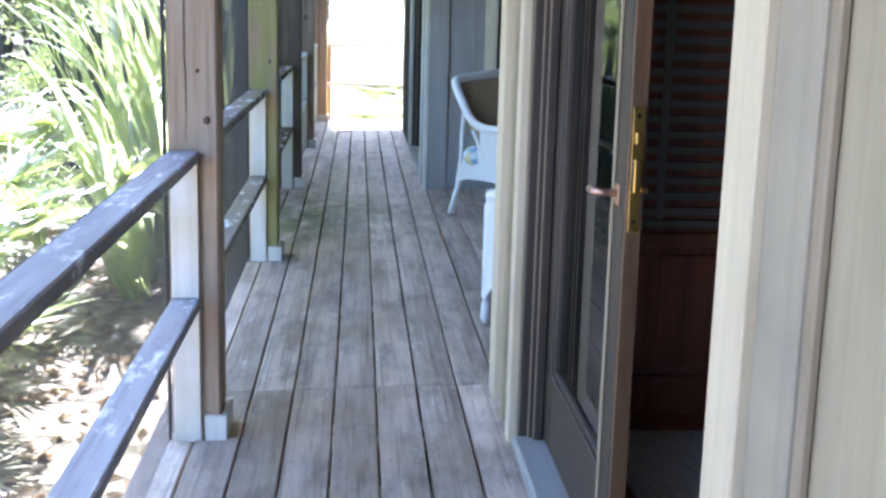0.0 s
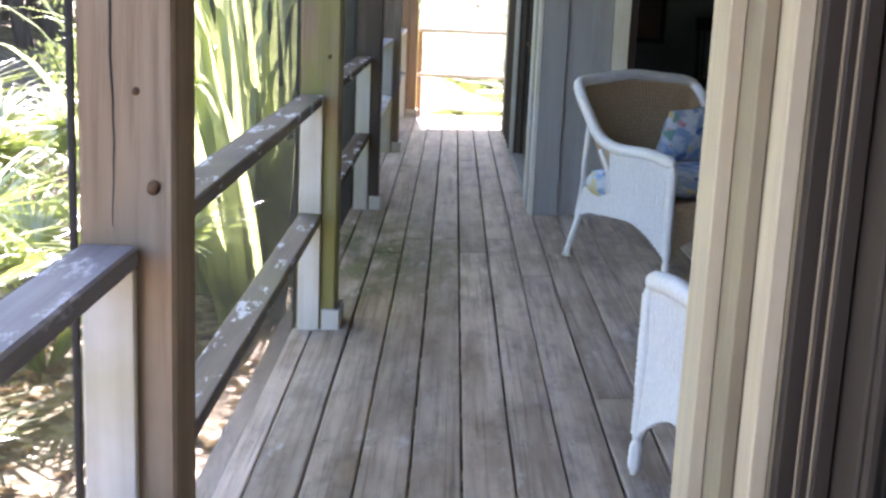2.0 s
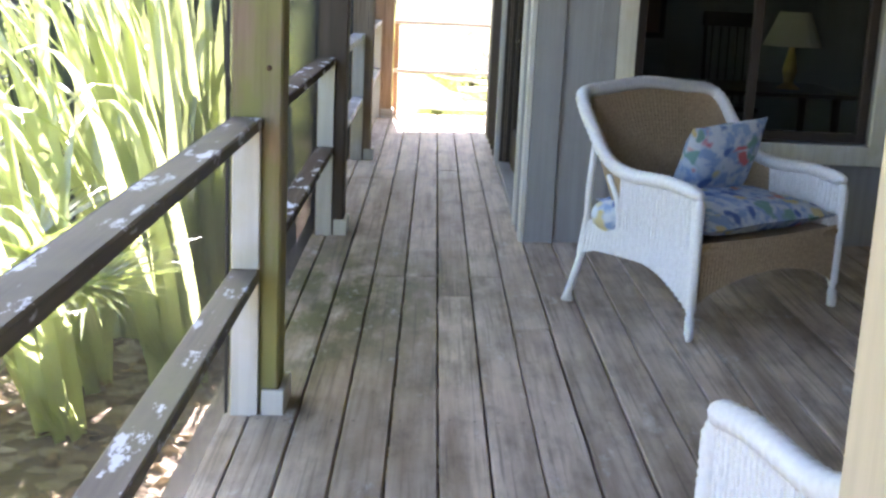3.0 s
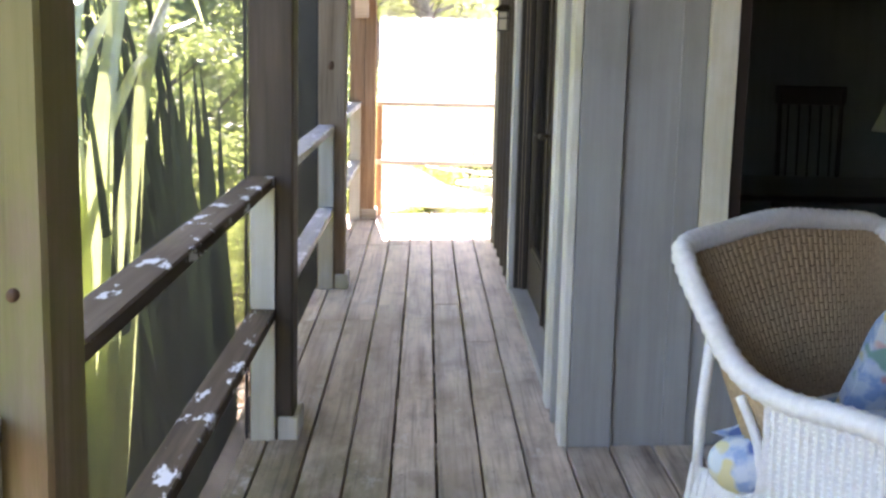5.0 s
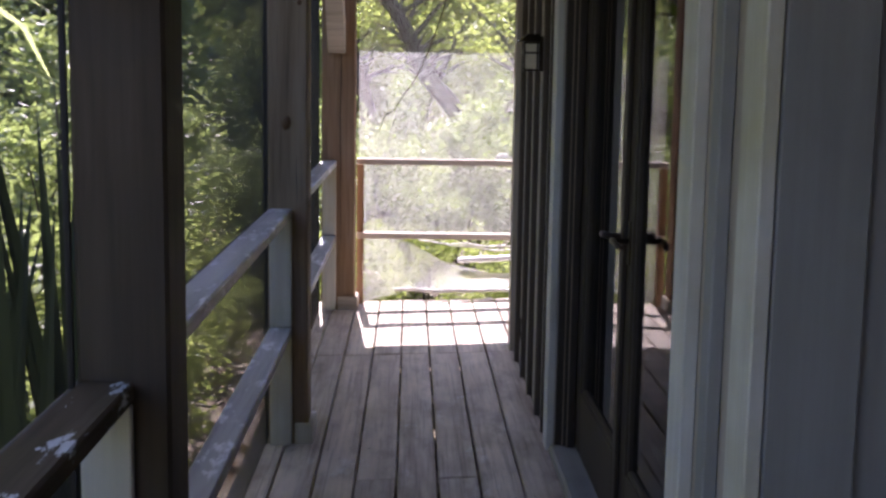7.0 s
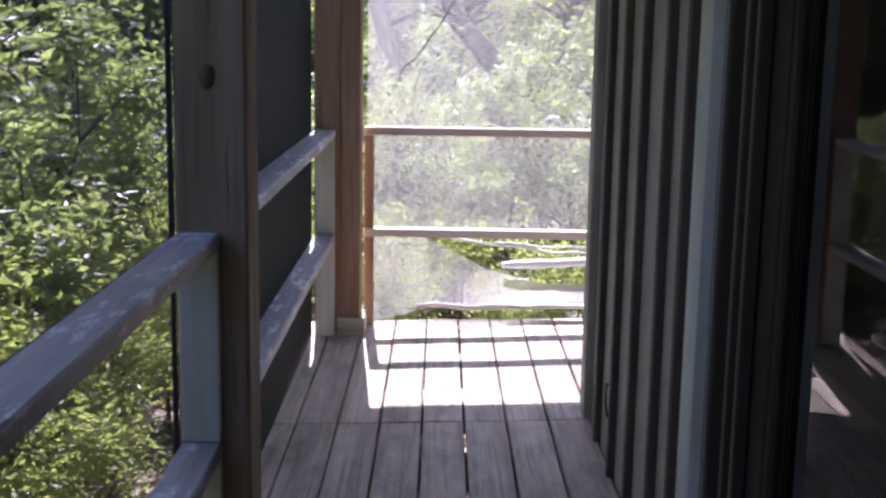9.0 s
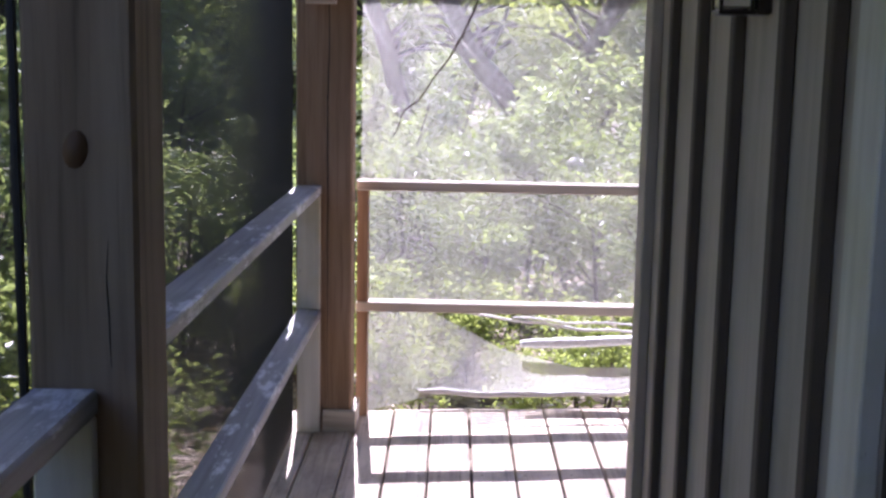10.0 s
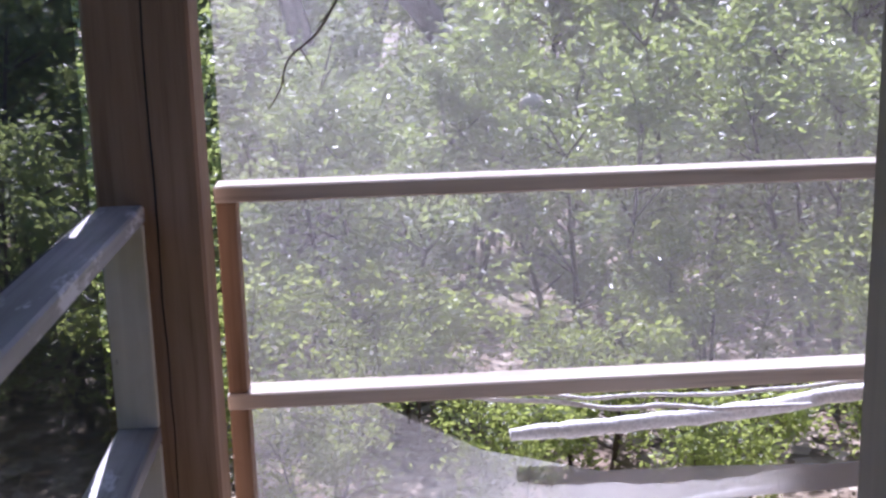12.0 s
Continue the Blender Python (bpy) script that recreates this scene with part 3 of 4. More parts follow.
def door_frame(parent, y0, y1, x0):
    bm = bmesh.new()
    for a, b in ((y0, y0 + 0.03), (y1 - 0.03, y1)):
        part("jamb", box(x0 + 0.003, x0 + TH + 0.02, a, b, 0.03, DH, 0.003), DOORDARK, parent)
    for a, b in ((y0 + 0.0305, y0 + 0.055), (y1 - 0.055, y1 - 0.0305)):
        part("stop", box(x0 + 0.03, x0 + 0.068, a, b, 0.06, DH - 0.035, 0.003), DOORDARK, parent)
    for a, b in ((y0 + 0.0555, y0 + 0.075), (y1 - 0.075, y1 - 0.0555)):
        part("stop", box(x0 + 0.045, x0 + 0.072, a, b, 0.06, DH - 0.035, 0.003), DOORDARK, parent)
    for a, b in ((x0 + 0.0255, y1 - 0.052), (x0 + 0.0405, y1 - 0.073)):
        part("bead", box(a, a + 0.004, b, b + 0.007, 0.06, DH - 0.04, 0.001), BATTENTAN, parent, "worn tan edge of the moulding")
    part("head", box(x0 + 0.003, x0 + TH + 0.02, y0 + 0.03, y1 - 0.03, DH - 0.03, DH, 0.003), DOORDARK, parent)
    part("threshold", box(x0 - 0.02, x0 + TH, y0 + 0.0305, y1 - 0.0305, 0.005, 0.06, 0.008), SILL, parent, "worn grey painted threshold")


d1 = thing("door_1", I, "dark glazed double door, one leaf standing open inwards", "door", kind="structure")
door_frame(d1, DA0, DA1, WA)
mid = 3.52
lf = door_leaf(d1, "closed_leaf", mid, DA1 - 0.058, WA + 0.075, (mid + 0.06, 1), COPPER, (0.972, 1.022))
part("edge", box(WA + 0.078, WA + 0.117, mid - 0.012, mid - 0.0005, 0.07, DH - 0.03, 0.002), DOORWOOD, lf, "bare wooden meeting edge")
part("bead", box(WA + 0.069, WA + 0.0745, mid + 0.088, mid + 0.111, 0.07, DH - 0.03, 0.002), BATTENTAN, lf, "worn tan glazing bead")
lk = part("lock_plate", box(WA + 0.084, WA + 0.110, mid - 0.0155, mid - 0.0125, 0.92, 1.205, 0.001), BRASS, lf, "brass lock plate")
bm = bmesh.new()
add_box(bm, WA + 0.088, WA + 0.106, mid - 0.030, mid - 0.0160, 1.01, 1.09, 0.004)
add_box(bm, WA + 0.090, WA + 0.104, mid - 0.024, mid - 0.0160, 1.12, 1.15, 0.003)
add_box(bm, WA + 0.106, WA + 0.125, mid - 0.028, mid - 0.0180, 1.012, 1.025, 0.003)
part("latch", bm, BRASS, lk, "brass latch and bolt")
part("slot", box(WA + 0.0855, WA + 0.0875, mid - 0.0275, mid - 0.0158, 1.015, 1.085, 0.0005), RUBBER, lk, "dark latch slot")
for z in (0.945, 1.185):
    part("screw", tube([(WA + 0.097, mid - 0.0157, z), (WA + 0.097, mid - 0.0175, z)], [0.005, 0.004], 10), BRONZE, lk)
# the open leaf stands back against the room side
lf2 = door_leaf(d1, "open_leaf", 0, 0.72, 0, None)
lf2.matrix_basis = pose(WA + TH + 0.03, DA0 + 0.05, 0, 0, 0, -88)

d2 = thing("door_2", I, "dark glazed double door with bronze levers, closed", "door", kind="structure")
door_frame(d2, DB0, DB1, WB)
mid2 = 11.75
door_leaf(d2, "closed_leaf", mid2 + 0.002, DB1 - 0.058, WB + 0.075, (mid2 + 0.055, 1))
door_leaf(d2, "closed_leaf", DB0 + 0.058, mid2 - 0.002, WB + 0.075, (mid2 - 0.06, -1))
part("astragal", box(WB + 0.06, WB + 0.0745, mid2 - 0.03, mid2 + 0.012, 0.07, DH - 0.03, 0.003), DOORDARK, d2)


# ---- rooms behind ----
def room(name, x0, x1, y0, y1, wallm, floorm, label, hole=None):
    ob = thing(name, I, label, "room shell", kind="structure")
    part("room_floor", box(x0, x1, y0, y1, -0.05, 0.03), floorm, ob)
    part("room_ceiling", box(x0, x1, y0, y1, CEIL - 0.1, CEIL - 0.01), wallm, ob)
    part("room_wall", box(x1, x1 + 0.1, y0, y1, 0.03, CEIL - 0.1), wallm, ob)
    if hole:
        a, b, c, d = hole
        for p, q, r, t in ((x0, a, 0.03, CEIL - 0.1), (b, x1, 0.03, CEIL - 0.1), (a, b, 0.03, c), (a, b, d, CEIL - 0.1)):
            part("room_wall", box(p, q, y0 - 0.1, y0 - 0.001, r, t), wallm, ob)
    else:
        part("room_wall", box(x0, x1, y0 - 0.1, y0 - 0.001, 0.03, CEIL - 0.1), wallm, ob)
    part("room_wall", box(x0, x1, y1 + 0.001, y1 + 0.1, 0.03, CEIL - 0.1), wallm, ob)
    return ob


room("room_near", WA + TH + 0.001, 5.2, -0.6, CORNER_A - TH - 0.12, REDWOOD, REDWOOD, "dark bedroom lined with red-brown wood")
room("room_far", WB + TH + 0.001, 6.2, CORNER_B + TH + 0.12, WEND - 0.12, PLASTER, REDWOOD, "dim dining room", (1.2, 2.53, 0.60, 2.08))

# ---- porch floor ----
PITCH, GAP = 0.152, 0.0072
floor = thing("floor", pose(-0.1, 0, 0, 0, SLOPE, 0), "weathered grey-brown plank porch floor with mossy patches", "floor", kind="structure")
rnd = random.Random(4)
cuts_main = [-6.2, -1.2, 1.3, 5.16, 8.95, 12.1, 14.47, 16.03]
plank_meshes = {}


def plank(x, y0, y1, w):
    key = (round(y1 - y0, 3), round(w, 3))
    if key not in plank_meshes:
        me = bpy.data.meshes.new("plank")
        bm = box(-w / 2, w / 2, 0, y1 - y0, -0.035, 0, 0.004)
        bm.to_mesh(me)
        bm.free()
        me.materials.append(DECK)
        plank_meshes[key] = me
    ob = new("plank", plank_meshes[key])
    ob.parent = floor
    ob.matrix_basis = pose(x + rnd.uniform(-0.001, 0.001), y0, rnd.uniform(-0.0015, 0.0015), rnd.uniform(-0.01, 0.01), rnd.uniform(-0.2, 0.2), rnd.uniform(-0.02, 0.02))


col_edges = [0.098 + PITCH * k for k in range(-4, 21)]
for i, e in enumerate(col_edges):
    xc = e + PITCH / 2 + 0.1
    w = PITCH - GAP
    if e + PITCH < 0.72:
        cuts = [c + (rnd.choice((-0.5, 0.35, 0.0)) if 0 < j < 7 and j not in (3, 6) else 0) for j, c in enumerate(cuts_main)]
    else:
        cuts = [CORNER_A + 0.003, 6.9 + rnd.uniform(-0.6, 0.6), CORNER_B - 0.024]
    if e + PITCH >= 0.72:
        for a, b in ((WEND + 0.003, 16.03),):
            if e < XEND + 0.1:
                plank(xc, a, b, w)
    for a, b in zip(cuts, cuts[1:]):
        plank(xc, a + 0.002, b - 0.002, w)
bm = bmesh.new()
for y in np.arange(-6.2, 16.05, 0.6):
    add_box(bm, -0.4, 3.3 if CORNER_A < y < CORNER_B else (2.8 if y > WEND else 0.8), y, y + 0.04, -0.16, -0.04)
part("joist", bm, BARK, floor)
nv, nf = [], []
for y in np.arange(-1, 16.0, 0.6):
    for e in col_edges[:8]:
        for fx in (0.035, PITCH - 0.035):
            x, yy = e + fx + 0.1 + rnd.uniform(-0.006, 0.006), y + 0.02 + rnd.uniform(-0.012, 0.012)
            o = len(nv)
            nv += [(x + 0.0042 * math.cos(a), yy + 0.0042 * math.sin(a), 0.0022) for a in np.linspace(0, 5.24, 6)]
            nf.append(tuple(range(o, o + 6)))
tagged(part("nail_head", (nv, nf), BRONZE, floor), kind="stuff")

# ---- ground ----
gv, gf = [], []
N = 90


def ground_z(x, y):
    z = -0.42 + 0.05 * noise.noise((x * 0.5, y * 0.5, 0))
    if x < -2:
        z += min(2.8, 0.22 * (-2 - x)) * (0.7 + 0.3 * noise.noise((x * 0.1, y * 0.1, 3)))
    return z


xs = [-400, -150, -60] + list(np.linspace(-30, 30, N)) + [60, 150, 400]
ys = [-400, -150, -60] + list(np.linspace(-25, 55, N)) + [100, 200, 500]
for y in ys:
    for x in xs:
        gv.append((x, y, ground_z(x, y)))
W = len(xs)
for j in range(len(ys) - 1):
    for i in range(W - 1):
        gf.append((j * W + i, j * W + i + 1, (j + 1) * W + i + 1, (j + 1) * W + i))
ground = tagged(smooth(part("ground", (gv, gf), GROUND, None)), "brown leaf litter ground with patches of green", "ground", kind="structure")


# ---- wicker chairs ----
# brown of the woven back; also stands for shade on the front skirt
WICKER_BROWN = plain("brown_shaded_wicker", (0.38, 0.29, 0.18), 0.7, 0, 0.25, 90, 0.6)


def braid(path, r, pitch=0.045, sides=10):
    """A thick plaited roll along a path: the radius swells strand by strand, in a twist."""
    pts = [Vector(p) for p in path]
    fine, acc = [], 0.0
    for a, b in zip(pts, pts[1:]):
        n = max(2, int((b - a).length / 0.009))
        fine += [a.lerp(b, i / n) for i in range(n)]
    fine.append(pts[-1])
    verts, faces, dist = [], [], 0.0
    for i, p in enumerate(fine):
        if i:
            dist += (p - fine[i - 1]).length
        d = (fine[min(i + 1, len(fine) - 1)] - fine[max(i - 1, 0)]).normalized()
        a = d.cross(Vector((0.1, 0.2, 0.97))).normalized()
        b = d.cross(a)
        end = min(1.0, 0.55 + 0.45 * min(i, len(fine) - 1 - i) / 3)
        for k in range(sides):
            w = 2 * math.pi * k / sides
            rr = r * end * (0.92 + 0.22 * abs(math.sin(math.pi * dist / pitch + w * 0.5)))
            verts.append(p + (a * math.cos(w) + b * math.sin(w)) * rr)
    for i in range(len(fine) - 1):
        for k in range(sides):
            k2 = (k + 1) % sides
            faces.append((i * sides + k, i * sides + k2, (i + 1) * sides + k2, (i + 1) * sides + k))
    faces += [tuple(range(sides - 1, -1, -1)), tuple(range((len(fine) - 1) * sides, len(fine) * sides))]
    return verts, faces


def curve_pts(ctrl, n=40):
    """A smooth line through control points."""
    c = [Vector(p) for p in ctrl]
    c = [c[0] * 2 - c[1]] + c + [c[-1] * 2 - c[-2]]
    out = []
    per = max(2, n // (len(c) - 3))
    for i in range(1, len(c) - 2):
        for s in range(per):
            t = s / per
            p0, p1, p2, p3 = c[i - 1], c[i], c[i + 1], c[i + 2]
            out.append(0.5 * ((2 * p1) + (p2 - p0) * t + (2 * p0 - 5 * p1 + 4 * p2 - p3) * t * t + (3 * p1 - p0 - 3 * p2 + p3) * t * t * t))
    out.append(c[-2])
    return out


def ribs(lows, highs, r=0.0062, rows=0.03):
    """Woven panel between two lines: upright strands with strips passing in front and behind."""
    bits = []
    for i, (a, b) in enumerate(zip(lows, highs)):
        bits.append(tube([a, (a + b) / 2, b], r, 5, False))
    hmax = max((b - a).length for a, b in zip(lows, highs))
    n = max(2, int(hmax / rows))
    for j in range(n):
        f = (j + 0.5) / n
        pts = []
        for i, (a, b) in enumerate(zip(lows, highs)):
            nxt = lows[min(i + 1, len(lows) - 1)] - lows[max(i - 1, 0)]
            out = nxt.cross(b - a)
            out = out.normalized() if out.length > 1e-6 else Vector((0, 0, 0))
            pts.append(a.lerp(b, f) + out * (0.0046 if (i + j) % 2 else -0.0046))
        bits.append(tube(pts, 0.0036, 4, False))
    # thin core so that little light passes
    verts = [p for p in lows] + [p for p in highs]
    m = len(lows)
    bits.append((verts, [(i, i + 1, m + i + 1, m + i) for i in range(m - 1)]))
    return joined(*bits)


def wicker_chair(m, label):
    ch = thing("wicker_armchair", m, label, "armchair", "wicker chairs")
    hw = 0.45
    half = [(hw + 0.01, 0.33, 0.575), (hw + 0.012, 0.16, 0.60), (hw + 0.01, -0.06, 0.60), (hw + 0.005, -0.19, 0.645), (hw + 0.0, -0.29, 0.755), (hw - 0.008, -0.365, 0.85), (hw - 0.055, -0.412, 0.893), (hw - 0.2, -0.43, 0.908), (0.0, -0.44, 0.928)]
    rim = half + [(-x, y, z) for x, y, z in half[-2::-1]]
    pts = curve_pts(rim, 84)
    smooth(part("rim", braid(pts, 0.027, 0.032), WICKER, ch, "thick white plaited rim of arms and back"))
    # back and its outer face, between rim and seat
    upper = [p for p in pts if p.y < -0.05]
    n = len(upper)
    low = []
    for i, p in enumerate(upper):
        t = i / (n - 1)
        w = math.pi * t
        low.append(Vector(((hw - 0.02) * math.cos(w), -0.02 - 0.24 * math.sin(w) ** 0.7, 0.36)))
    dense_u, dense_l = [], []
    for i in range(n - 1):
        for s in range(2):
            dense_u.append(upper[i].lerp(upper[i + 1], s / 2))
            dense_l.append(low[i].lerp(low[i + 1], s / 2))
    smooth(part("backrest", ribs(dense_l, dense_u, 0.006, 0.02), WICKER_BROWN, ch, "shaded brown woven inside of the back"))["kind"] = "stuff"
    # sides under the arms
    for sx in (1, -1):
        hi, lo = [], []
        for i in range(19):
            y = -0.09 + 0.41 * i / 18
            hi.append(Vector((sx * (hw + 0.012), y, 0.585)))
            lo.append(Vector((sx * (hw + 0.005), y, 0.37)))
        part("arm_panel", ribs(lo, hi, 0.0088, 0.014), WICKER, ch, "white woven panel under the arm")["kind"] = "stuff"
        hi, lo = [], []
        for i in range(29):
            y = -0.31 + 0.63 * i / 28
            t = i / 28
            arch = 0.245 + 0.012 * math.sin(math.pi * t) - 0.135 * max(0, (t - 0.55) / 0.45) ** 1.8 - 0.03 * max(0, (0.15 - t) / 0.15)
            hi.append(Vector((sx * (hw + 0.006 - 0.05 * max(0, 0.3 - t)), y, 0.372)))
            lo.append(Vector((sx * (hw + 0.018 - 0.05 * max(0, 0.3 - t)), y - 0.05 * max(0, 0.3 - t), arch)))
        part("skirt", ribs(lo, hi, 0.0088, 0.014), WICKER, ch, "white woven arched skirt")["kind"] = "stuff"
        # frame uprights, wrapped
        smooth(part("arm_post", braid([(sx * (hw + 0.012), 0.325, 0.10), (sx * (hw + 0.012), 0.325, 0.34), (sx * (hw + 0.012), 0.325, 0.56)], 0.021, 0.02, 8), WICKER, ch))
        smooth(part("back_post", tube([(sx * (hw - 0.01), -0.30, 0.30), (sx * (hw + 0.0), -0.29, 0.5), (sx * (hw + 0.0), -0.27, 0.72)], 0.014, 8), WICKER, ch))
        smooth(part("arm_brace", tube(curve_pts([(sx * (hw + 0.01), -0.095, 0.37), (sx * (hw + 0.012), -0.11, 0.48), (sx * (hw + 0.01), -0.17, 0.58)], 10), 0.012, 7), WICKER, ch))
        smooth(part("leg", braid([(sx * (hw + 0.012), 0.325, 0.115), (sx * (hw + 0.014), 0.33, 0.04), (sx * (hw + 0.014), 0.332, 0.0)], 0.02, 0.016, 8), WICKER, ch, "white wrapped front leg"))
        smooth(part("leg", tube([(sx * (hw - 0.012), -0.30, 0.27), (sx * (hw + 0.005), -0.335, 0.12), (sx * (hw + 0.012), -0.36, 0.035), (sx * (hw + 0.012), -0.362, 0.0)], [0.019, 0.017, 0.018, 0.028], 8), WICKER, ch, "white splayed back leg"))
    hi, lo = [], []
    for i in range(50):
        t = i / 49
        x = -hw + 2 * hw * t
        hi.append(Vector((x, 0.325 + 0.03 * math.sin(math.pi * t), 0.385)))
        lo.append(Vector((x, 0.325 + 0.02 * math.sin(math.pi * t), 0.12 + 0.12 * math.sin(math.pi * t) ** 0.6)))
    part("front_skirt", ribs(lo, hi), WICKER_BROWN, ch, "woven front skirt, brown put in for its shade")["kind"] = "stuff"
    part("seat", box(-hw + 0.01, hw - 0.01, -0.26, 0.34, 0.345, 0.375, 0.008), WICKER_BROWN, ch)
    return ch


def fabric():
    m, n, l, b = mat_base("floral_fabric", 0.9)
    tc = n.new("ShaderNodeTexCoord").outputs["Object"]
    v = n.new("ShaderNodeTexVoronoi")
    v.inputs["Scale"].default_value = 13.0
    wob = n.new("ShaderNodeTexNoise")
    wob.inputs["Scale"].default_value = 9
    l.new(tc, wob.inputs["Vector"])
    l.new(mixed(n, l, 0.16, tc, wob.outputs["Color"]), v.inputs["Vector"])
    sep = n.new("ShaderNodeSeparateColor")
    l.new(v.outputs["Color"], sep.inputs[0])
    petal = ramp(n, l, sep.outputs[0], [(0.0, (0.10, 0.17, 0.42)), (0.3, (0.10, 0.17, 0.42)), (0.34, (0.55, 0.10, 0.16)), (0.5, (0.62, 0.30, 0.20)), (0.54, (0.62, 0.55, 0.26)), (0.78, (0.60, 0.56, 0.36)), (0.82, (0.18, 0.34, 0.30))])
    f = ramp(n, l, v.outputs["Distance"], [(0.30, (1, 1, 1)), (0.46, (0, 0, 0))])
    base = ramp(n, l, noise_tex(n, l, tc, 16, 3), [(0.42, (0.26, 0.38, 0.60)), (0.55, (0.55, 0.62, 0.68))])
    l.new(mixed(n, l, f, base, petal), b.inputs["Base Color"])
    bumped(n, l, b, noise_tex(n, l, tc, 300, 2), 0.2, 0.002)
    return m


FLORAL = fabric()


def pillow(w, d, h, seed):
    """A stuffed cushion: two bulging faces meeting at a seam with pulled-in corners."""
    n = 14
    verts, faces = [], []
    for side in (1, -1):
        for j in range(n + 1):
            for i in range(n + 1):
                u, v = 2 * i / n - 1, 2 * j / n - 1
                f = ((1 - u * u) * (1 - v * v)) ** 0.38
                pinch = 1 - 0.07 * (u * u * (1 - abs(v)) + v * v * (1 - abs(u)))
                z = side * h / 2 * f + 0.012 * noise.noise((u * 2 + seed, v * 2, side))* f
                verts.append((u * w / 2 * pinch, v * d / 2 * pinch, z))
        o = 0 if side == 1 else (n + 1) ** 2
        for j in range(n):
            for i in range(n):
                q = (o + j * (n + 1) + i, o + j * (n + 1) + i + 1, o + (j + 1) * (n + 1) + i + 1, o + (j + 1) * (n + 1) + i)
                faces.append(q if side == 1 else q[::-1])
    return verts, faces


CHAIR_A = pose(1.40, 8.845, floor_z(1.3), 0, 0, 217)
wicker_chair(CHAIR_A, "white wicker armchair with brown woven back and floral cushions")
c = tagged(smooth(part("seat_cushion", pillow(0.84, 0.62, 0.15, 1), FLORAL, None)), "blue floral seat cushion on the wicker armchair", "cushion")
c.matrix_basis = CHAIR_A @ pose(0, 0.03, 0.445, -2, 0, 0)
blob = [(0.08 * math.cos(a) * math.cos(b), 0.085 * math.sin(a) * math.cos(b), 0.068 * math.sin(b)) for b in np.linspace(-1.5, 1.5, 11) for a in np.linspace(0, 2 * math.pi, 19)[:-1]]
blob_faces = [(18 * j + i, 18 * j + (i + 1) % 18, 18 * (j + 1) + (i + 1) % 18, 18 * (j + 1) + i) for j in range(10) for i in range(18)]
bulge = smooth(part("bulge", (blob, blob_faces), FLORAL, c, "cushion side swelling out under the arm"))
bulge.matrix_basis = pose(0.43, -0.20, -0.045)
c = tagged(smooth(part("throw_pillow", pillow(0.42, 0.42, 0.15, 5), FLORAL, None)), "square floral pillow leaning in the wicker armchair", "pillow")
c.matrix_basis = CHAIR_A @ pose(-0.05, -0.04, 0.62, 64, 6, -8)
CHAIR_B = pose(1.262, 5.745, floor_z(1.1), 0, 0, 11)
wicker_chair(CHAIR_B, "white wicker armchair beside the house corner")

# ---- wall lantern ----
lt = thing("wall_lantern", pose(WB - 0.0265, 13.42, 1.505), "dark bronze wall lantern with cream glass", "lantern")
part("back_plate", box(0.0, 0.026, -0.03, 0.03, 0.0, 0.15, 0.004), BRONZE, lt)
LGLASS = plain("cream_lantern_glass", (0.7, 0.64, 0.48), 0.3, 0, 0.05)
part("glass", box(-0.062, -0.01, -0.03, 0.03, 0.012, 0.118, 0.003), LGLASS, lt, "cream glass panes")
for x, y in ((-0.066, -0.034), (-0.066, 0.028), (-0.012, -0.034), (-0.012, 0.028)):
    part("frame_bar", box(x, x + 0.006, y, y + 0.006, 0.0, 0.125), BRONZE, lt)
for z in (0.0, 0.075, 0.118):
    part("frame_ring", box(-0.067, -0.0005, -0.035, 0.035, z, z + 0.008, 0.002), BRONZE, lt)
bm = bmesh.new()
lo = [bm.verts.new(p) for p in ((-0.098, -0.06, 0.126), (-0.0005, -0.06, 0.126), (-0.0005, 0.06, 0.126), (-0.098, 0.06, 0.126))]
hi = [bm.verts.new(p) for p in ((-0.05, -0.02, 0.16), (-0.0005, -0.02, 0.16), (-0.0005, 0.02, 0.16), (-0.05, 0.02, 0.16))]
bm.faces.new(lo[::-1]), bm.faces.new(hi)
for i in range(4):
    bm.faces.new((lo[i], lo[(i + 1) % 4], hi[(i + 1) % 4], hi[i]))
part("cap", bm, BRONZE, lt, "sloping bronze cap")
hk = tagged(part("wall_hook", tube([(WB - 0.0005, 14.0, 0.30), (WB - 0.02, 14.0, 0.30), (WB - 0.022, 14.0, 0.24), (WB - 0.015, 14.0, 0.19), (WB - 0.0005, 14.0, 0.185)], 0.004, 6), BRONZE, None), "small dark metal hook on the batten wall", "hook")

# torn screen rolled up under the lower end rail
rnd = random.Random(9)
ROLLED = plain("bunched_screen", (0.70, 0.70, 0.69), 0.6, 0, 0.25, 120, 0.8)


def bunch(a, b, r, seed, bend=0.02):
    a, b = Vector(a), Vector(b)
    pts, rad = [], []
    for i in range(41):
        t = i / 40
        p = a.lerp(b, t) + Vector((0, bend * math.sin(3 * t + seed), -bend * math.sin(math.pi * t)))
        p += Vector((0, noise.noise((t * 7, seed, 0)), noise.noise((t * 7, seed, 5)))) * 0.008
        pts.append(p)
        rad.append(r * (1 + 0.35 * noise.noise((t * 22, seed, 1))) * (0.75 + 0.25 * min(1, i / 4)))
    return tube(pts, rad, 9)


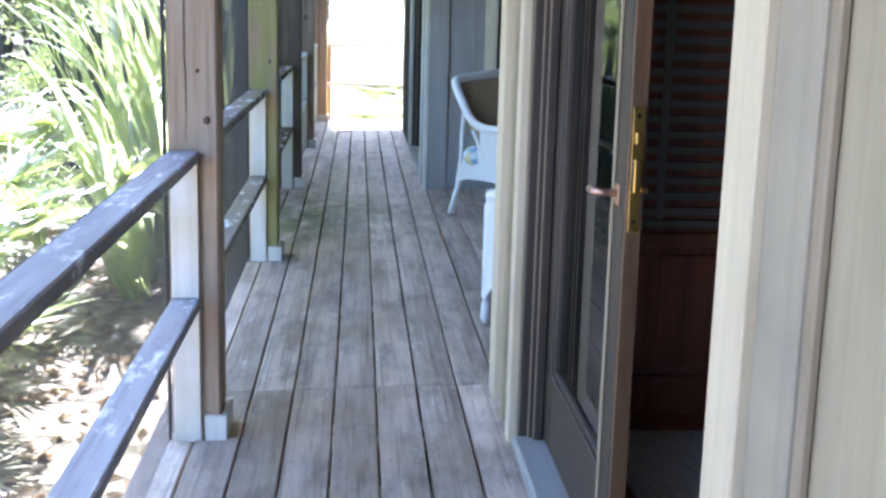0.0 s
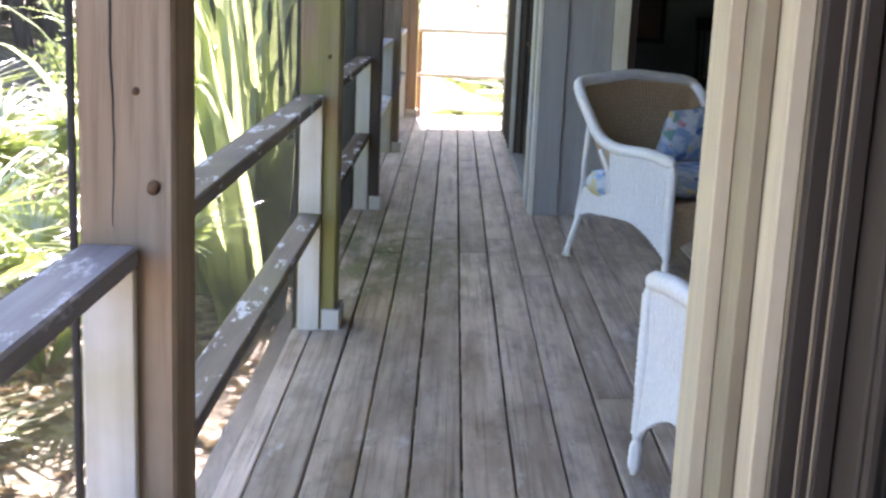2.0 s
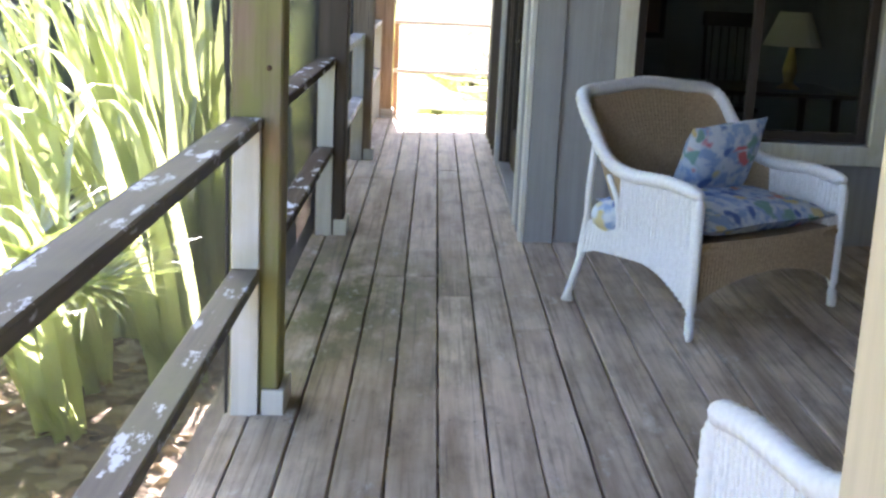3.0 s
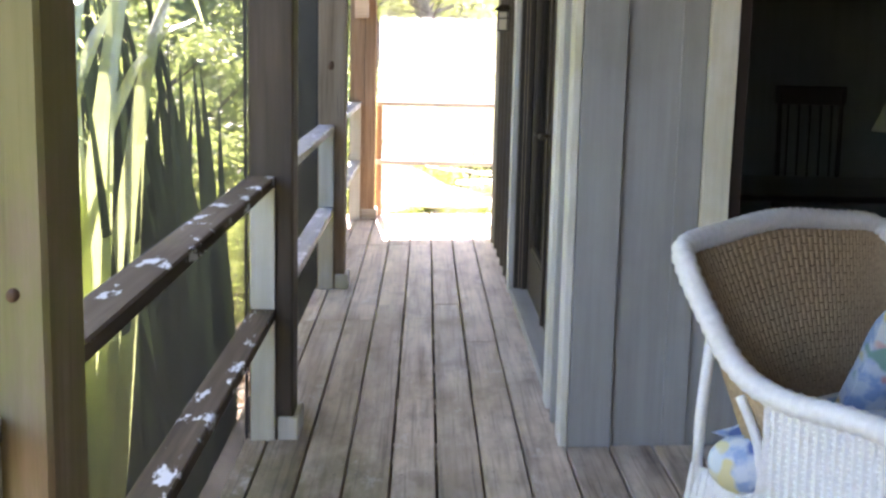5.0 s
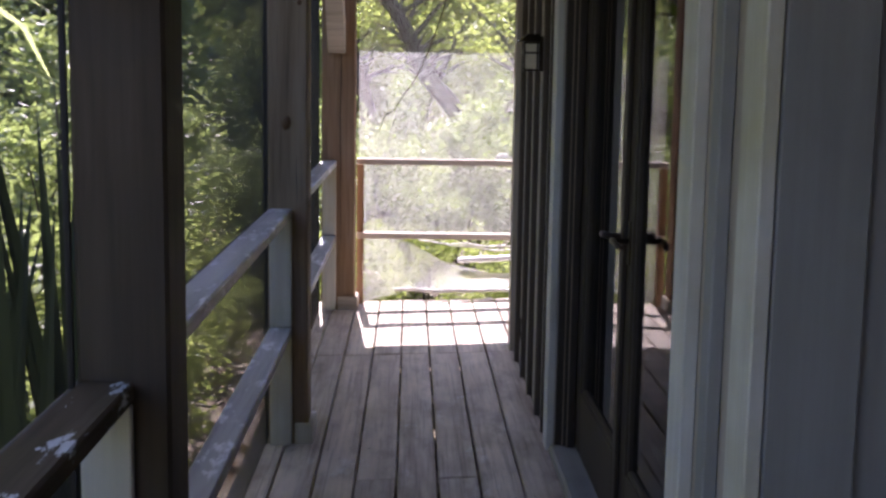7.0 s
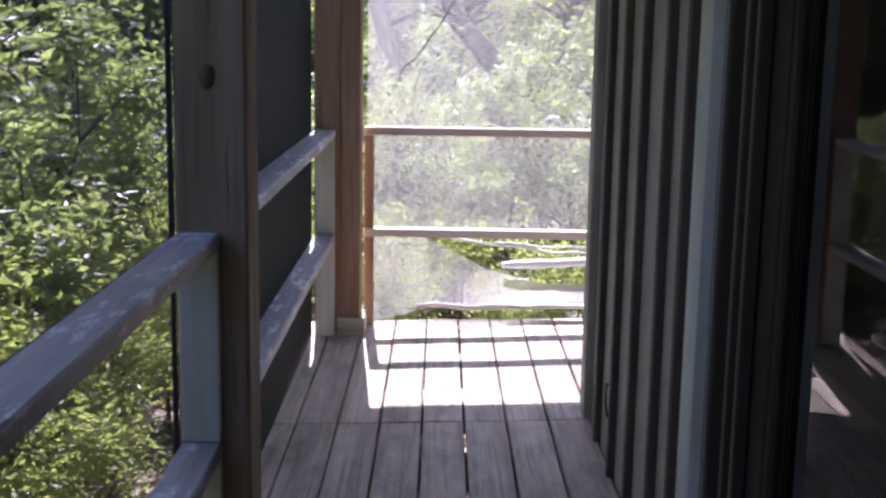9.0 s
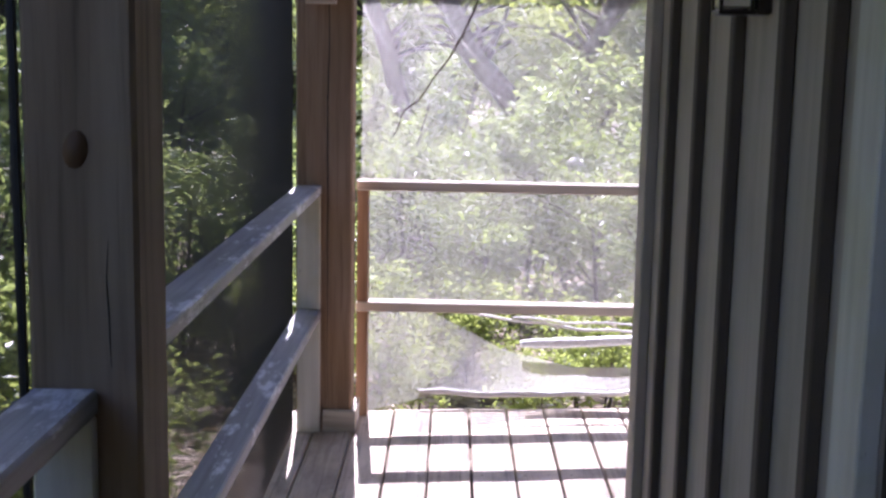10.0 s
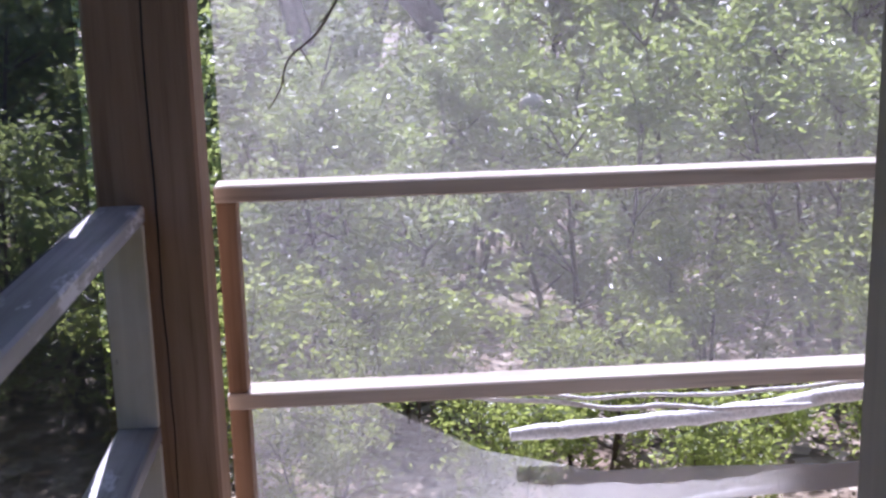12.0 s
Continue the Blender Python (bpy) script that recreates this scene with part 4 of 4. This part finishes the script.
for a, b, r, sd in (((0.46, 16.10, 0.268), (1.45, 16.08, 0.375), 0.021, 1.0), ((0.20, 16.08, 0.405), (1.20, 16.07, 0.335), 0.006, 2.0), ((0.42, 16.09, 0.385), (1.5, 16.07, 0.40), 0.005, 3.0), ((0.04, 16.07, 0.075), (1.3, 16.08, 0.115), 0.012, 4.0)):
    o = tagged(smooth(part("rolled_screen", bunch(a, b, r, sd), ROLLED, None)), "pale rolled-up strip of torn insect screen", "torn screen", "torn screen strips")

tw = curve_pts([(0.42, 16.22, 2.42), (0.36, 16.18, 2.0), (0.25, 16.14, 1.66), (0.165, 16.13, 1.47), (0.10, 16.12, 1.38), (0.03, 16.12, 1.28), (-0.03, 16.12, 1.22), (-0.06, 16.12, 1.15), (-0.085, 16.12, 1.11)], 60)
tw = [Vector((p.x, 16.02, p.z)) + Vector((noise.noise(p * 14), 0, noise.noise(p * 14 + Vector((9, 0, 0))))) * 0.006 for p in tw]
stems = [tube(tw, [0.0052 - 0.0036 * i / len(tw) for i in range(len(tw))], 6)]
for i in range(18, len(tw) - 4, 7):
    d = Vector((rnd.uniform(-0.03, 0.03), 0, rnd.uniform(-0.045, -0.015)))
    stems.append(tube([tw[i], tw[i] + d * 0.5, tw[i] + d], [0.0022, 0.0016, 0.001], 5))
stub = curve_pts([(1.42, 19.4, -0.45), (1.27, 19.5, 0.2), (1.16, 19.6, 0.42), (1.05, 19.6, 0.62), (1.0, 19.6, 0.78)], 24)
tagged(smooth(part("dead_stub", tube(stub, [0.03, 0.035, 0.04, 0.05, 0.055, 0.06, 0.065, 0.065, 0.065] + [0.065] * (len(stub) - 10) + [0.02], 8), plain("bleached_wood", (0.6, 0.57, 0.5), 0.8), None)), "pale bleached dead branch stub in the woods", "dead wood")
tagged(part("dead_twig", joined(*stems), BARK, None), "thin dead twig caught in the end screen", "twig")


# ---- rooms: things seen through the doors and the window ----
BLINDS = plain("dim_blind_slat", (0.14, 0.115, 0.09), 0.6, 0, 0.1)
bl = thing("window_blind", pose(0.93, CORNER_A - TH - 0.135, 0), "dim slatted blind on the wall of the dark room", "blind")
for i in range(24):
    z = 0.74 + i * 0.052
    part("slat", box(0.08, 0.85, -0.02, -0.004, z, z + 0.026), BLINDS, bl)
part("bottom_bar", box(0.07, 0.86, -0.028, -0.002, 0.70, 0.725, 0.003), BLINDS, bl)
for x in (0.25, 0.68):
    part("tape", box(x, x + 0.03, -0.024, -0.0205, 0.725, 1.98), BLINDS, bl)
CHAIRWOOD = wood("dark_chair_wood", (0.012, 0.008, 0.006), (0.02, 0.012, 0.008), (0.03, 0.018, 0.012), 2, 0.35, tint=0.1)


def dining_chair(m):
    dc = thing("dining_chair", m, "dark wooden dining chair with a spindle back", "chair", "dining chairs")
    part("seat", box(-0.22, 0.22, -0.2, 0.22, 0.43, 0.46, 0.01), CHAIRWOOD, dc)
    for sx in (-1, 1):
        part("leg", tube([(sx * 0.19, 0.19, 0.43), (sx * 0.2, 0.2, 0.0)], [0.018, 0.014], 8), CHAIRWOOD, dc)
        part("leg", tube([(sx * 0.2, -0.24, 0.0), (sx * 0.19, -0.18, 0.45), (sx * 0.2, -0.25, 1.02)], [0.015, 0.018, 0.015], 8), CHAIRWOOD, dc)
    part("top_rail", box(-0.23, 0.23, -0.265, -0.235, 0.93, 1.02, 0.008), CHAIRWOOD, dc)
    for k in range(5):
        x = -0.14 + 0.07 * k
        part("spindle", tube([(x, -0.185, 0.45), (x, -0.245, 0.94)], 0.008, 6), CHAIRWOOD, dc)
    return dc


d0 = dining_chair(pose(2.36, 12.62, 0.03, 0, 0, 176))
d0.scale = (0.87, 0.87, 1.18)
copy_thing(d0, pose(1.55, 12.5, 0.03, 0, 0, 200))
tb = thing("dining_table", pose(2.0, 11.9, 0.03), "dark polished dining table", "table")
part("tabletop", box(-0.75, 0.9, -0.45, 0.45, 0.71, 0.74, 0.008), CHAIRWOOD, tb)
for x in (-0.65, 0.8):
    for y in (-0.36, 0.36):
        part("leg", tube([(x, y, 0.0), (x, y, 0.71)], [0.02, 0.03], 8), CHAIRWOOD, tb)
ft = thing("picture_frame", pose(1.9, WEND - 0.122, 1.2), "small dark picture frame on the dining room wall", "picture")
part("frame", box(-0.3, 0.3, -0.02, 0.0, -0.25, 0.35, 0.004), CHAIRWOOD, ft)
part("print", box(-0.25, 0.25, -0.023, -0.0205, -0.2, 0.3), PLASTER, ft)
lm = thing("table_lamp", pose(2.55, 11.8, 0.771), "table lamp with a cream shade on the dining table", "lamp")
SHADE = plain("cream_lampshade", (0.62, 0.56, 0.42), 0.8, 0, 0.06)
part("base", tube([(0, 0, 0.0), (0, 0, 0.04), (0, 0, 0.12), (0, 0, 0.3)], [0.08, 0.03, 0.05, 0.012], 12), BRASS, lm)
part("shade", tube([(0, 0, 0.28), (0, 0, 0.5)], [0.19, 0.1], 20, False), SHADE, lm, "cream cone lampshade")
rg = tagged(part("rug", box(0.98, 1.7, 3.7, 4.6, 0.034, 0.046, 0.004), plain("pale_shaggy_rug", (0.45, 0.42, 0.38), 0.95, 0, 0.3, 60, 1.0), None), "pale shaggy rug on the dark room floor", "rug")
dr = thing("wainscot", pose(0.9, CORNER_A - TH - 0.125, 0.03), "red-brown panelled wainscot in the dark room", "panelling", kind="structure")
part("cap", box(0.0, 1.2, -0.03, 0.0, 0.60, 0.65, 0.006), REDWOOD, dr)
part("base", box(0.0, 1.2, -0.025, 0.0, 0.0, 0.14, 0.006), REDWOOD, dr)
for k in range(4):
    part("panel", box(0.02 + 0.29 * k, 0.28 + 0.29 * k, -0.016, 0.0, 0.17, 0.57, 0.006), REDWOOD, dr)


# ---- plants ----
def leaf_cloud(count, tips, spread, size, rng, flat=0.5, ratio=0.45):
    """Leaves about branch tips: each a folded four-cornered blade, turned its own way."""
    share = rng.gamma(0.8, 1.0, len(tips))
    t = np.array([tips[i] for i in rng.choice(len(tips), count, p=share / share.sum())])
    c = t + rng.normal(0, 1, (count, 3)) * spread
    d = rng.normal(0, 1, (count, 3))
    d[:, 2] *= flat
    d /= np.linalg.norm(d, axis=1)[:, None]
    s = rng.normal(0, 1, (count, 3))
    s -= (s * d).sum(1)[:, None] * d
    s /= np.linalg.norm(s, axis=1)[:, None]
    u = np.cross(d, s)
    L = size * rng.uniform(0.6, 1.3, count)[:, None]
    verts = np.stack([c - d * L * 0.5, c + s * L * ratio * 0.5 + u * L * 0.08, c + d * L * 0.5, c - s * L * ratio * 0.5 + u * L * 0.08], 1).reshape(-1, 3)
    faces = np.arange(count * 4).reshape(-1, 4)
    return verts.tolist(), faces.tolist()


def branchy(rng, height, width, stems, r0, lean=0.0):
    """Stems that fork upwards; gives the wood and the twig ends."""
    bits, tips = [], []
    for k in range(stems):
        a = 2 * math.pi * (k + rng.uniform(0, 0.7)) / stems
        base = Vector((0.12 * math.cos(a) * width, 0.12 * math.sin(a) * width, -0.1))
        top = Vector((width * rng.uniform(0.15, 0.5) * math.cos(a) + lean, width * rng.uniform(0.15, 0.5) * math.sin(a), height * rng.uniform(0.6, 0.95)))
        pts = [base.lerp(top, i / 6) + Vector((noise.noise((k, i, 1)), noise.noise((k, i, 7)), 0)) * 0.12 * width * (i / 6) for i in range(7)]
        bits.append(tube(pts, [r0 * (1 - 0.8 * i / 6) for i in range(7)], 6))
        for i in range(2, 7):
            for _ in range(3):
                d = Vector((rng.normal(), rng.normal(), 0.35 + 0.4 * abs(rng.normal()))).normalized() * width * rng.uniform(0.18, 0.42)
                e = pts[i] + d
                bits.append(tube([pts[i], pts[i] + d * 0.5 + Vector((0, 0, 0.03)), e], [r0 * 0.3, r0 * 0.2, r0 * 0.08], 4))
                tips += [e, pts[i] + d * 0.65]
    return joined(*bits), tips


def shrub(seed, height, width, leaves, size, leaf_mat, stems=5, r0=0.03, tall=False):
    rng = np.random.default_rng(seed)
    wood_, tips = branchy(rng, height, width, stems, r0)
    if tall:
        s = thing("shade_tree", I, "tall leafy tree added beside the house to shade the woods", "tree", "shade trees")
    else:
        s = thing("shrub", I, "leafy green evergreen shrub in backlight", "shrub", "shrubs round the porch")
    part("wood", wood_, BARK, s)
    part("foliage", leaf_cloud(leaves, [tuple(p) for p in tips], 0.05 * width, size, rng), leaf_mat, s)["kind"] = "stuff"
    return s


def setdown(src, x, y, yaw, k=1.0):
    o = copy_thing(src, pose(x, y, ground_z(x, y) - 0.03, 0, 0, yaw))
    o.scale = (k, k, k)
    return o


S1 = shrub(1, 1.6, 1.5, 9000, 0.065, LEAF_SHRUB)
S2 = shrub(2, 2.6, 2.0, 16000, 0.075, LEAF_SHRUB, 6)
S3 = shrub(3, 0.9, 1.1, 5000, 0.045, LEAF_TREE, 4, 0.015)
S4 = shrub(4, 4.6, 3.2, 13000, 0.12, LEAF_TREE, 6, 0.06)
# tall crowns added to block the sun and darken the left woods
T1 = shrub(6, 8.5, 5.0, 26000, 0.15, LEAF_TREE, 4, 0.14, True)
T1.matrix_basis = pose(-5.4, 20.5, -0.2)
for x, y, k in ((-5.2, 23.8, 1.05), (-8.5, 19.5, 1.1), (-8.0, 10.5, 0.9), (-3.4, 22.9, 0.75)):
    setdown(T1, x, y, 60 * x, k)
rnd = random.Random(21)
spots = []
for x, y, k, src in ((-2.0, 13.6, 1.0, S1), (-1.9, 15.2, 0.9, S1), (-2.9, 14.6, 0.7, S2), (-2.1, 17.0, 1.0, S1), (-3.2, 16.9, 0.9, S2), (-1.6, 18.6, 0.7, S1),
                     (-1.45, 12.3, 0.8, S3), (-1.5, 16.3, 0.9, S3), (-0.5, 17.6, 0.8, S3), (0.3, 17.9, 0.7, S3), (0.95, 17.5, 0.65, S3), (1.6, 18.2, 0.8, S3), (2.3, 17.6, 0.9, S3),
                     (-1.0, 18.3, 0.7, S1), (0.1, 18.7, 0.7, S1), (1.2, 18.9, 0.75, S1), (2.4, 18.8, 0.8, S1), (3.4, 18.0, 0.9, S1), (4.2, 19.2, 1.0, S2), (1.0, 21.2, 0.45, S2), (-1.2, 22.0, 0.5, S2), (3.2, 21.6, 0.7, S2), (-1.15, 13.1, 0.6, S3), (-1.1, 14.0, 0.7, S3), (-1.2, 14.8, 0.65, S3), (-1.1, 15.6, 0.7, S3), (-0.1, 17.2, 0.55, S3), (0.6, 17.1, 0.5, S3), (1.3, 17.0, 0.55, S3), (2.0, 17.1, 0.6, S3), (-0.6, 19.6, 0.9, S1), (0.6, 20.3, 0.9, S1), (1.9, 19.8, 1.0, S1), (3.1, 19.0, 1.0, S1), (3.6, 20.6, 1.0, S2), (-2.3, 20.6, 1.0, S2), (0.2, 22.4, 0.45, S2), (2.2, 22.6, 0.45, S2), (4.3, 22.4, 1.1, S2),
                     (-1.35, 12.7, 0.9, S3), (-1.6, 13.4, 1.0, S3), (-1.7, 12.2, 0.8, S1), (-2.4, 12.8, 0.9, S1), (-1.55, 14.4, 1.0, S3), (-5.6, 8.2, 1.0, S2), (-6.8, 5.6, 1.1, S2), (-7.6, 9.6, 1.3, S2), (-8.0, 3.0, 1.2, S2)):
    spots.append((x, y, k, src))
for i in range(34):
    a = rnd.uniform(-60, 62)
    d = rnd.uniform(13, 24) if abs(a) > 26 else rnd.uniform(23, 30)
    spots.append((d * math.sin(radians(a)), 13 + d * math.cos(radians(a)), rnd.uniform(0.8, 1.3), S4))
for i in range(14):
    spots.append((rnd.uniform(-18, -9), rnd.uniform(0, 20), rnd.uniform(0.9, 1.3), S4))
for i in range(9):
    spots.append((-8 + 2.0 * i + rnd.uniform(-0.4, 0.4), rnd.uniform(28.3, 29.6), rnd.uniform(0.9, 1.15), S4))
for i in range(9):
    spots.append((-6 + 1.4 * i + rnd.uniform(-0.4, 0.4), rnd.uniform(24.4, 25.2), rnd.uniform(0.8, 1.05), S2))
for x, y, k, src in spots:
    setdown(src, x, y, rnd.uniform(0, 360), k)
for s_, (x, y) in zip((S1, S2, S3, S4), ((5.2, 19.5), (5.4, 24.0), (2.9, 18.4), (7.5, 27.0))):
    s_.matrix_basis = pose(x, y, ground_z(x, y) - 0.03)

# leaning oaks beyond the porch end
for limbs, (bx, by) in ((([(1.9, 0, -0.6), (1.35, 0, 0.15), (1.02, 0, 0.70), (0.68, 0, 1.22), (0.32, 0, 1.63), (0.05, 0, 2.2), (-0.6, 0, 3.3), (-1.1, 0, 4.4)], 0.16), (0, 23.7)),
                        (([(1.1, 0, -0.6), (1.2, 0, 0.3), (1.32, 0, 1.0), (1.62, 0, 1.65), (1.86, 0, 2.2), (2.4, 0, 3.4), (2.5, 0, 4.6)], 0.14), (0, 24.3)),
                        (([(-0.1, 0, -0.6), (-0.28, 0, 0.4), (-0.42, 0, 1.1), (-0.62, 0, 1.85), (-1.0, 0, 3.0), (-1.0, 0, 4.6)], 0.14), (0, 24.0))):
    pts, r = limbs
    tree = thing("oak_tree", pose(bx, by, ground_z(1, by) + 0.3), "leaning live oak with dark bark and small leaves", "tree", "oaks")
    rng = np.random.default_rng(int(pts[0][0] * 10) + 50)
    pts = curve_pts(pts, 40)
    pts = [p + Vector((0, noise.noise(p * 0.9) * 0.25, 0)) for p in pts]
    smooth(part("trunk", tube(pts, [r * (1 - 0.6 * i / len(pts)) for i in range(len(pts))], 10), BARK, tree))
    bits, tips = [], []
    for i in range(len(pts) // 2, len(pts)):
        for _ in range(3):
            d = Vector((rng.normal(), 0.25 + abs(rng.normal()), 0.2 + 0.5 * abs(rng.normal()))).normalized() * rng.uniform(0.5, 1.5)
            bits.append(tube([pts[i], pts[i] + d * 0.5 + Vector((0, 0, 0.08)), pts[i] + d], [r * 0.25, r * 0.15, r * 0.04], 5))
            tips += [pts[i] + d, pts[i] + d * 0.7]
    part("branchwork", joined(*bits), BARK, tree)["kind"] = "stuff"
    part("crown", leaf_cloud(3600, [tuple(p) for p in tips], 0.20, 0.10, rng), LEAF_TREE, tree)["kind"] = "stuff"


def blade(base, d, length, width, droop, rng, fold=0.25, seg=9, late=1.0):
    """A strap leaf: rises along d, bends over under its weight, keeled along the middle."""
    d = Vector(d).normalized()
    side = d.cross(Vector((0, 0, 1)))
    side = (side if side.length > 1e-3 else Vector((1, 0, 0))).normalized()
    out = Vector((d.x, d.y, 0))
    out = out.normalized() if out.length > 1e-3 else Vector((1, 0, 0))
    verts, faces = [], []
    p, cur = Vector(base), d.copy()
    for i in range(seg + 1):
        t = i / seg
        w = width * (0.55 + 0.45 * math.sin(math.pi * min(1, t * 1.6 + 0.1))) * (1 - t ** 3) * 0.5 + 0.0008
        up = side.cross(cur).normalized()
        verts += [p - side * w + up * w * fold, p, p + side * w + up * w * fold]
        cur = (cur + (out * 0.35 - Vector((0, 0, 1))) * droop * t ** late * 0.32).normalized()
        p = p + cur * length / seg
    for i in range(seg):
        o = i * 3
        faces += [(o, o + 1, o + 4, o + 3), (o + 1, o + 2, o + 5, o + 4)]
    return verts, faces


def tuft(name, seed, count, hmin, hmax, width, spread, droop, material, label, category, group, late=1.0):
    rng = random.Random(seed)
    t = thing(name, I, label, category, group)
    for i in range(count):
        a = rng.uniform(1.5, 4.8)
        tilt = rng.uniform(0.1, spread)
        bend = droop * rng.uniform(0.5, 1.4)
        base = (rng.uniform(-0.12, 0.12), rng.uniform(-0.12, 0.12), 0)
        part("leaf", blade(base, (math.cos(a) * tilt, math.sin(a) * tilt, 1), rng.uniform(hmin, hmax), width * rng.uniform(0.7, 1.2), bend, rng, seg=13 if late > 1 else 9, late=late), material, t)
    return t


def fan_palm(seed, fronds, label):
    """A saw palmetto: stalks that carry fans of stiff pointed segments."""
    rng = random.Random(seed)
    t = thing("palmetto", I, label, "palm", "palmettos")
    for k in range(fronds):
        a = 2 * math.pi * k / fronds + rng.uniform(-0.3, 0.3)
        tilt = rng.uniform(0.3, 1.1)
        d = Vector((math.cos(a) * tilt, math.sin(a) * tilt, 1)).normalized()
        L = rng.uniform(0.55, 1.1)
        hub = d * L
        stalk = tube([(0, 0, 0), d * L * 0.5 + Vector((0, 0, 0.04)), hub], [0.012, 0.009, 0.007], 5)
        side = d.cross(Vector((0, 0, 1))).normalized()
        fwd = (d + Vector((math.cos(a), math.sin(a), -0.2)) * 0.6).normalized()
        bits = []
        n = 22
        for i in range(n):
            w = (i / (n - 1) - 0.5) * 2 * 1.9
            dd = (fwd * math.cos(w) + side * math.sin(w) + Vector((0, 0, rng.uniform(-0.05, 0.1)))).normalized()
            bits.append(blade(hub, dd, rng.uniform(0.42, 0.62) * (1 - 0.2 * abs(w) / 1.9), 0.035, rng.uniform(0.1, 0.5), rng, 0.4, 5))
        fr = part("frond", joined(*bits), LEAF_PALM, t)
        fr["kind"] = "stuff"
        part("stalk", stalk, LEAF_PALM, fr)
    return t


p0 = fan_palm(3, 12, "saw palmetto with sunlit yellow-green fans")
p1 = fan_palm(8, 10, "saw palmetto with sunlit yellow-green fans")
rnd = random.Random(5)
p0.matrix_basis = pose(-2.0, 7.0, ground_z(-2.0, 7.0))
p1.matrix_basis = pose(-2.9, 8.2, ground_z(-2.9, 8.2))
for x, y, k, src in ((-1.75, 5.9, 0.9, p1), (-2.6, 6.4, 1.1, p0), (-1.65, 8.0, 1.0, p0), (-2.4, 9.2, 1.1, p1), (-3.6, 7.3, 1.2, p0), (-3.4, 9.6, 1.2, p1), (-3.3, 5.2, 1.0, p1), (-2.6, 10.6, 1.1, p0), (-4.4, 8.8, 1.2, p1)):
    setdown(src, x, y, rnd.uniform(0, 360), k)

g0 = tuft("strap_leaf_plant", 1, 15, 2.2, 3.1, 0.13, 0.36, 2.0, LEAF_STRAP, "tall clump of bright green strap leaves", "plant", "strap leaf plants", 3.0)
g1 = tuft("strap_leaf_plant", 2, 11, 1.7, 2.5, 0.11, 0.55, 2.0, LEAF_STRAP, "arching clump of bright green strap leaves", "plant", "strap leaf plants", 2.4)
g0.matrix_basis = pose(-0.92, 9.6, ground_z(-0.92, 9.6))
g1.matrix_basis = pose(-0.9, 8.9, ground_z(-0.9, 8.9))
for x, y, k, src in ((-1.2, 8.2, 0.75, g1), (-1.0, 9.25, 1.0, g0), (-1.2, 9.6, 0.95, g0), (-1.4, 9.6, 1.0, g0), (-1.3, 8.8, 1.0, g1)):
    setdown(src, x, y, rnd.uniform(-25, 25), k)
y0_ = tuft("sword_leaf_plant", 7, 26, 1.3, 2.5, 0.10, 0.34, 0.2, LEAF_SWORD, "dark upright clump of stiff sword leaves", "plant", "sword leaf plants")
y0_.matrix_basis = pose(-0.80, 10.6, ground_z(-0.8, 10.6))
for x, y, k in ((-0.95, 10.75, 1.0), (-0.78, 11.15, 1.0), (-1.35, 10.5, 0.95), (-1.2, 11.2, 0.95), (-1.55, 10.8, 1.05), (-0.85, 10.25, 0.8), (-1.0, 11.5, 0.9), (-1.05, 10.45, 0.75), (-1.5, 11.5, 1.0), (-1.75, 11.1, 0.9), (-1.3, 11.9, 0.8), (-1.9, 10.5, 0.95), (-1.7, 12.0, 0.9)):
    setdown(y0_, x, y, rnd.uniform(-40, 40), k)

# loose dry leaves on the ground by the porch
rng = np.random.default_rng(12)
n = 9000
lx, ly = rng.uniform(-5.5, -0.6, n), rng.uniform(2.0, 18.0, n)
pts = [(a, b, ground_z(a, b) + 0.015) for a, b in zip(lx, ly)]
v, f = leaf_cloud(n, pts, 0.01, 0.085, rng, 0.15, 0.5)
tagged(part("dry_leaves", (v, f), LEAF_DRY, None), "scattered pale dry leaves on the ground", "leaf litter", kind="stuff")
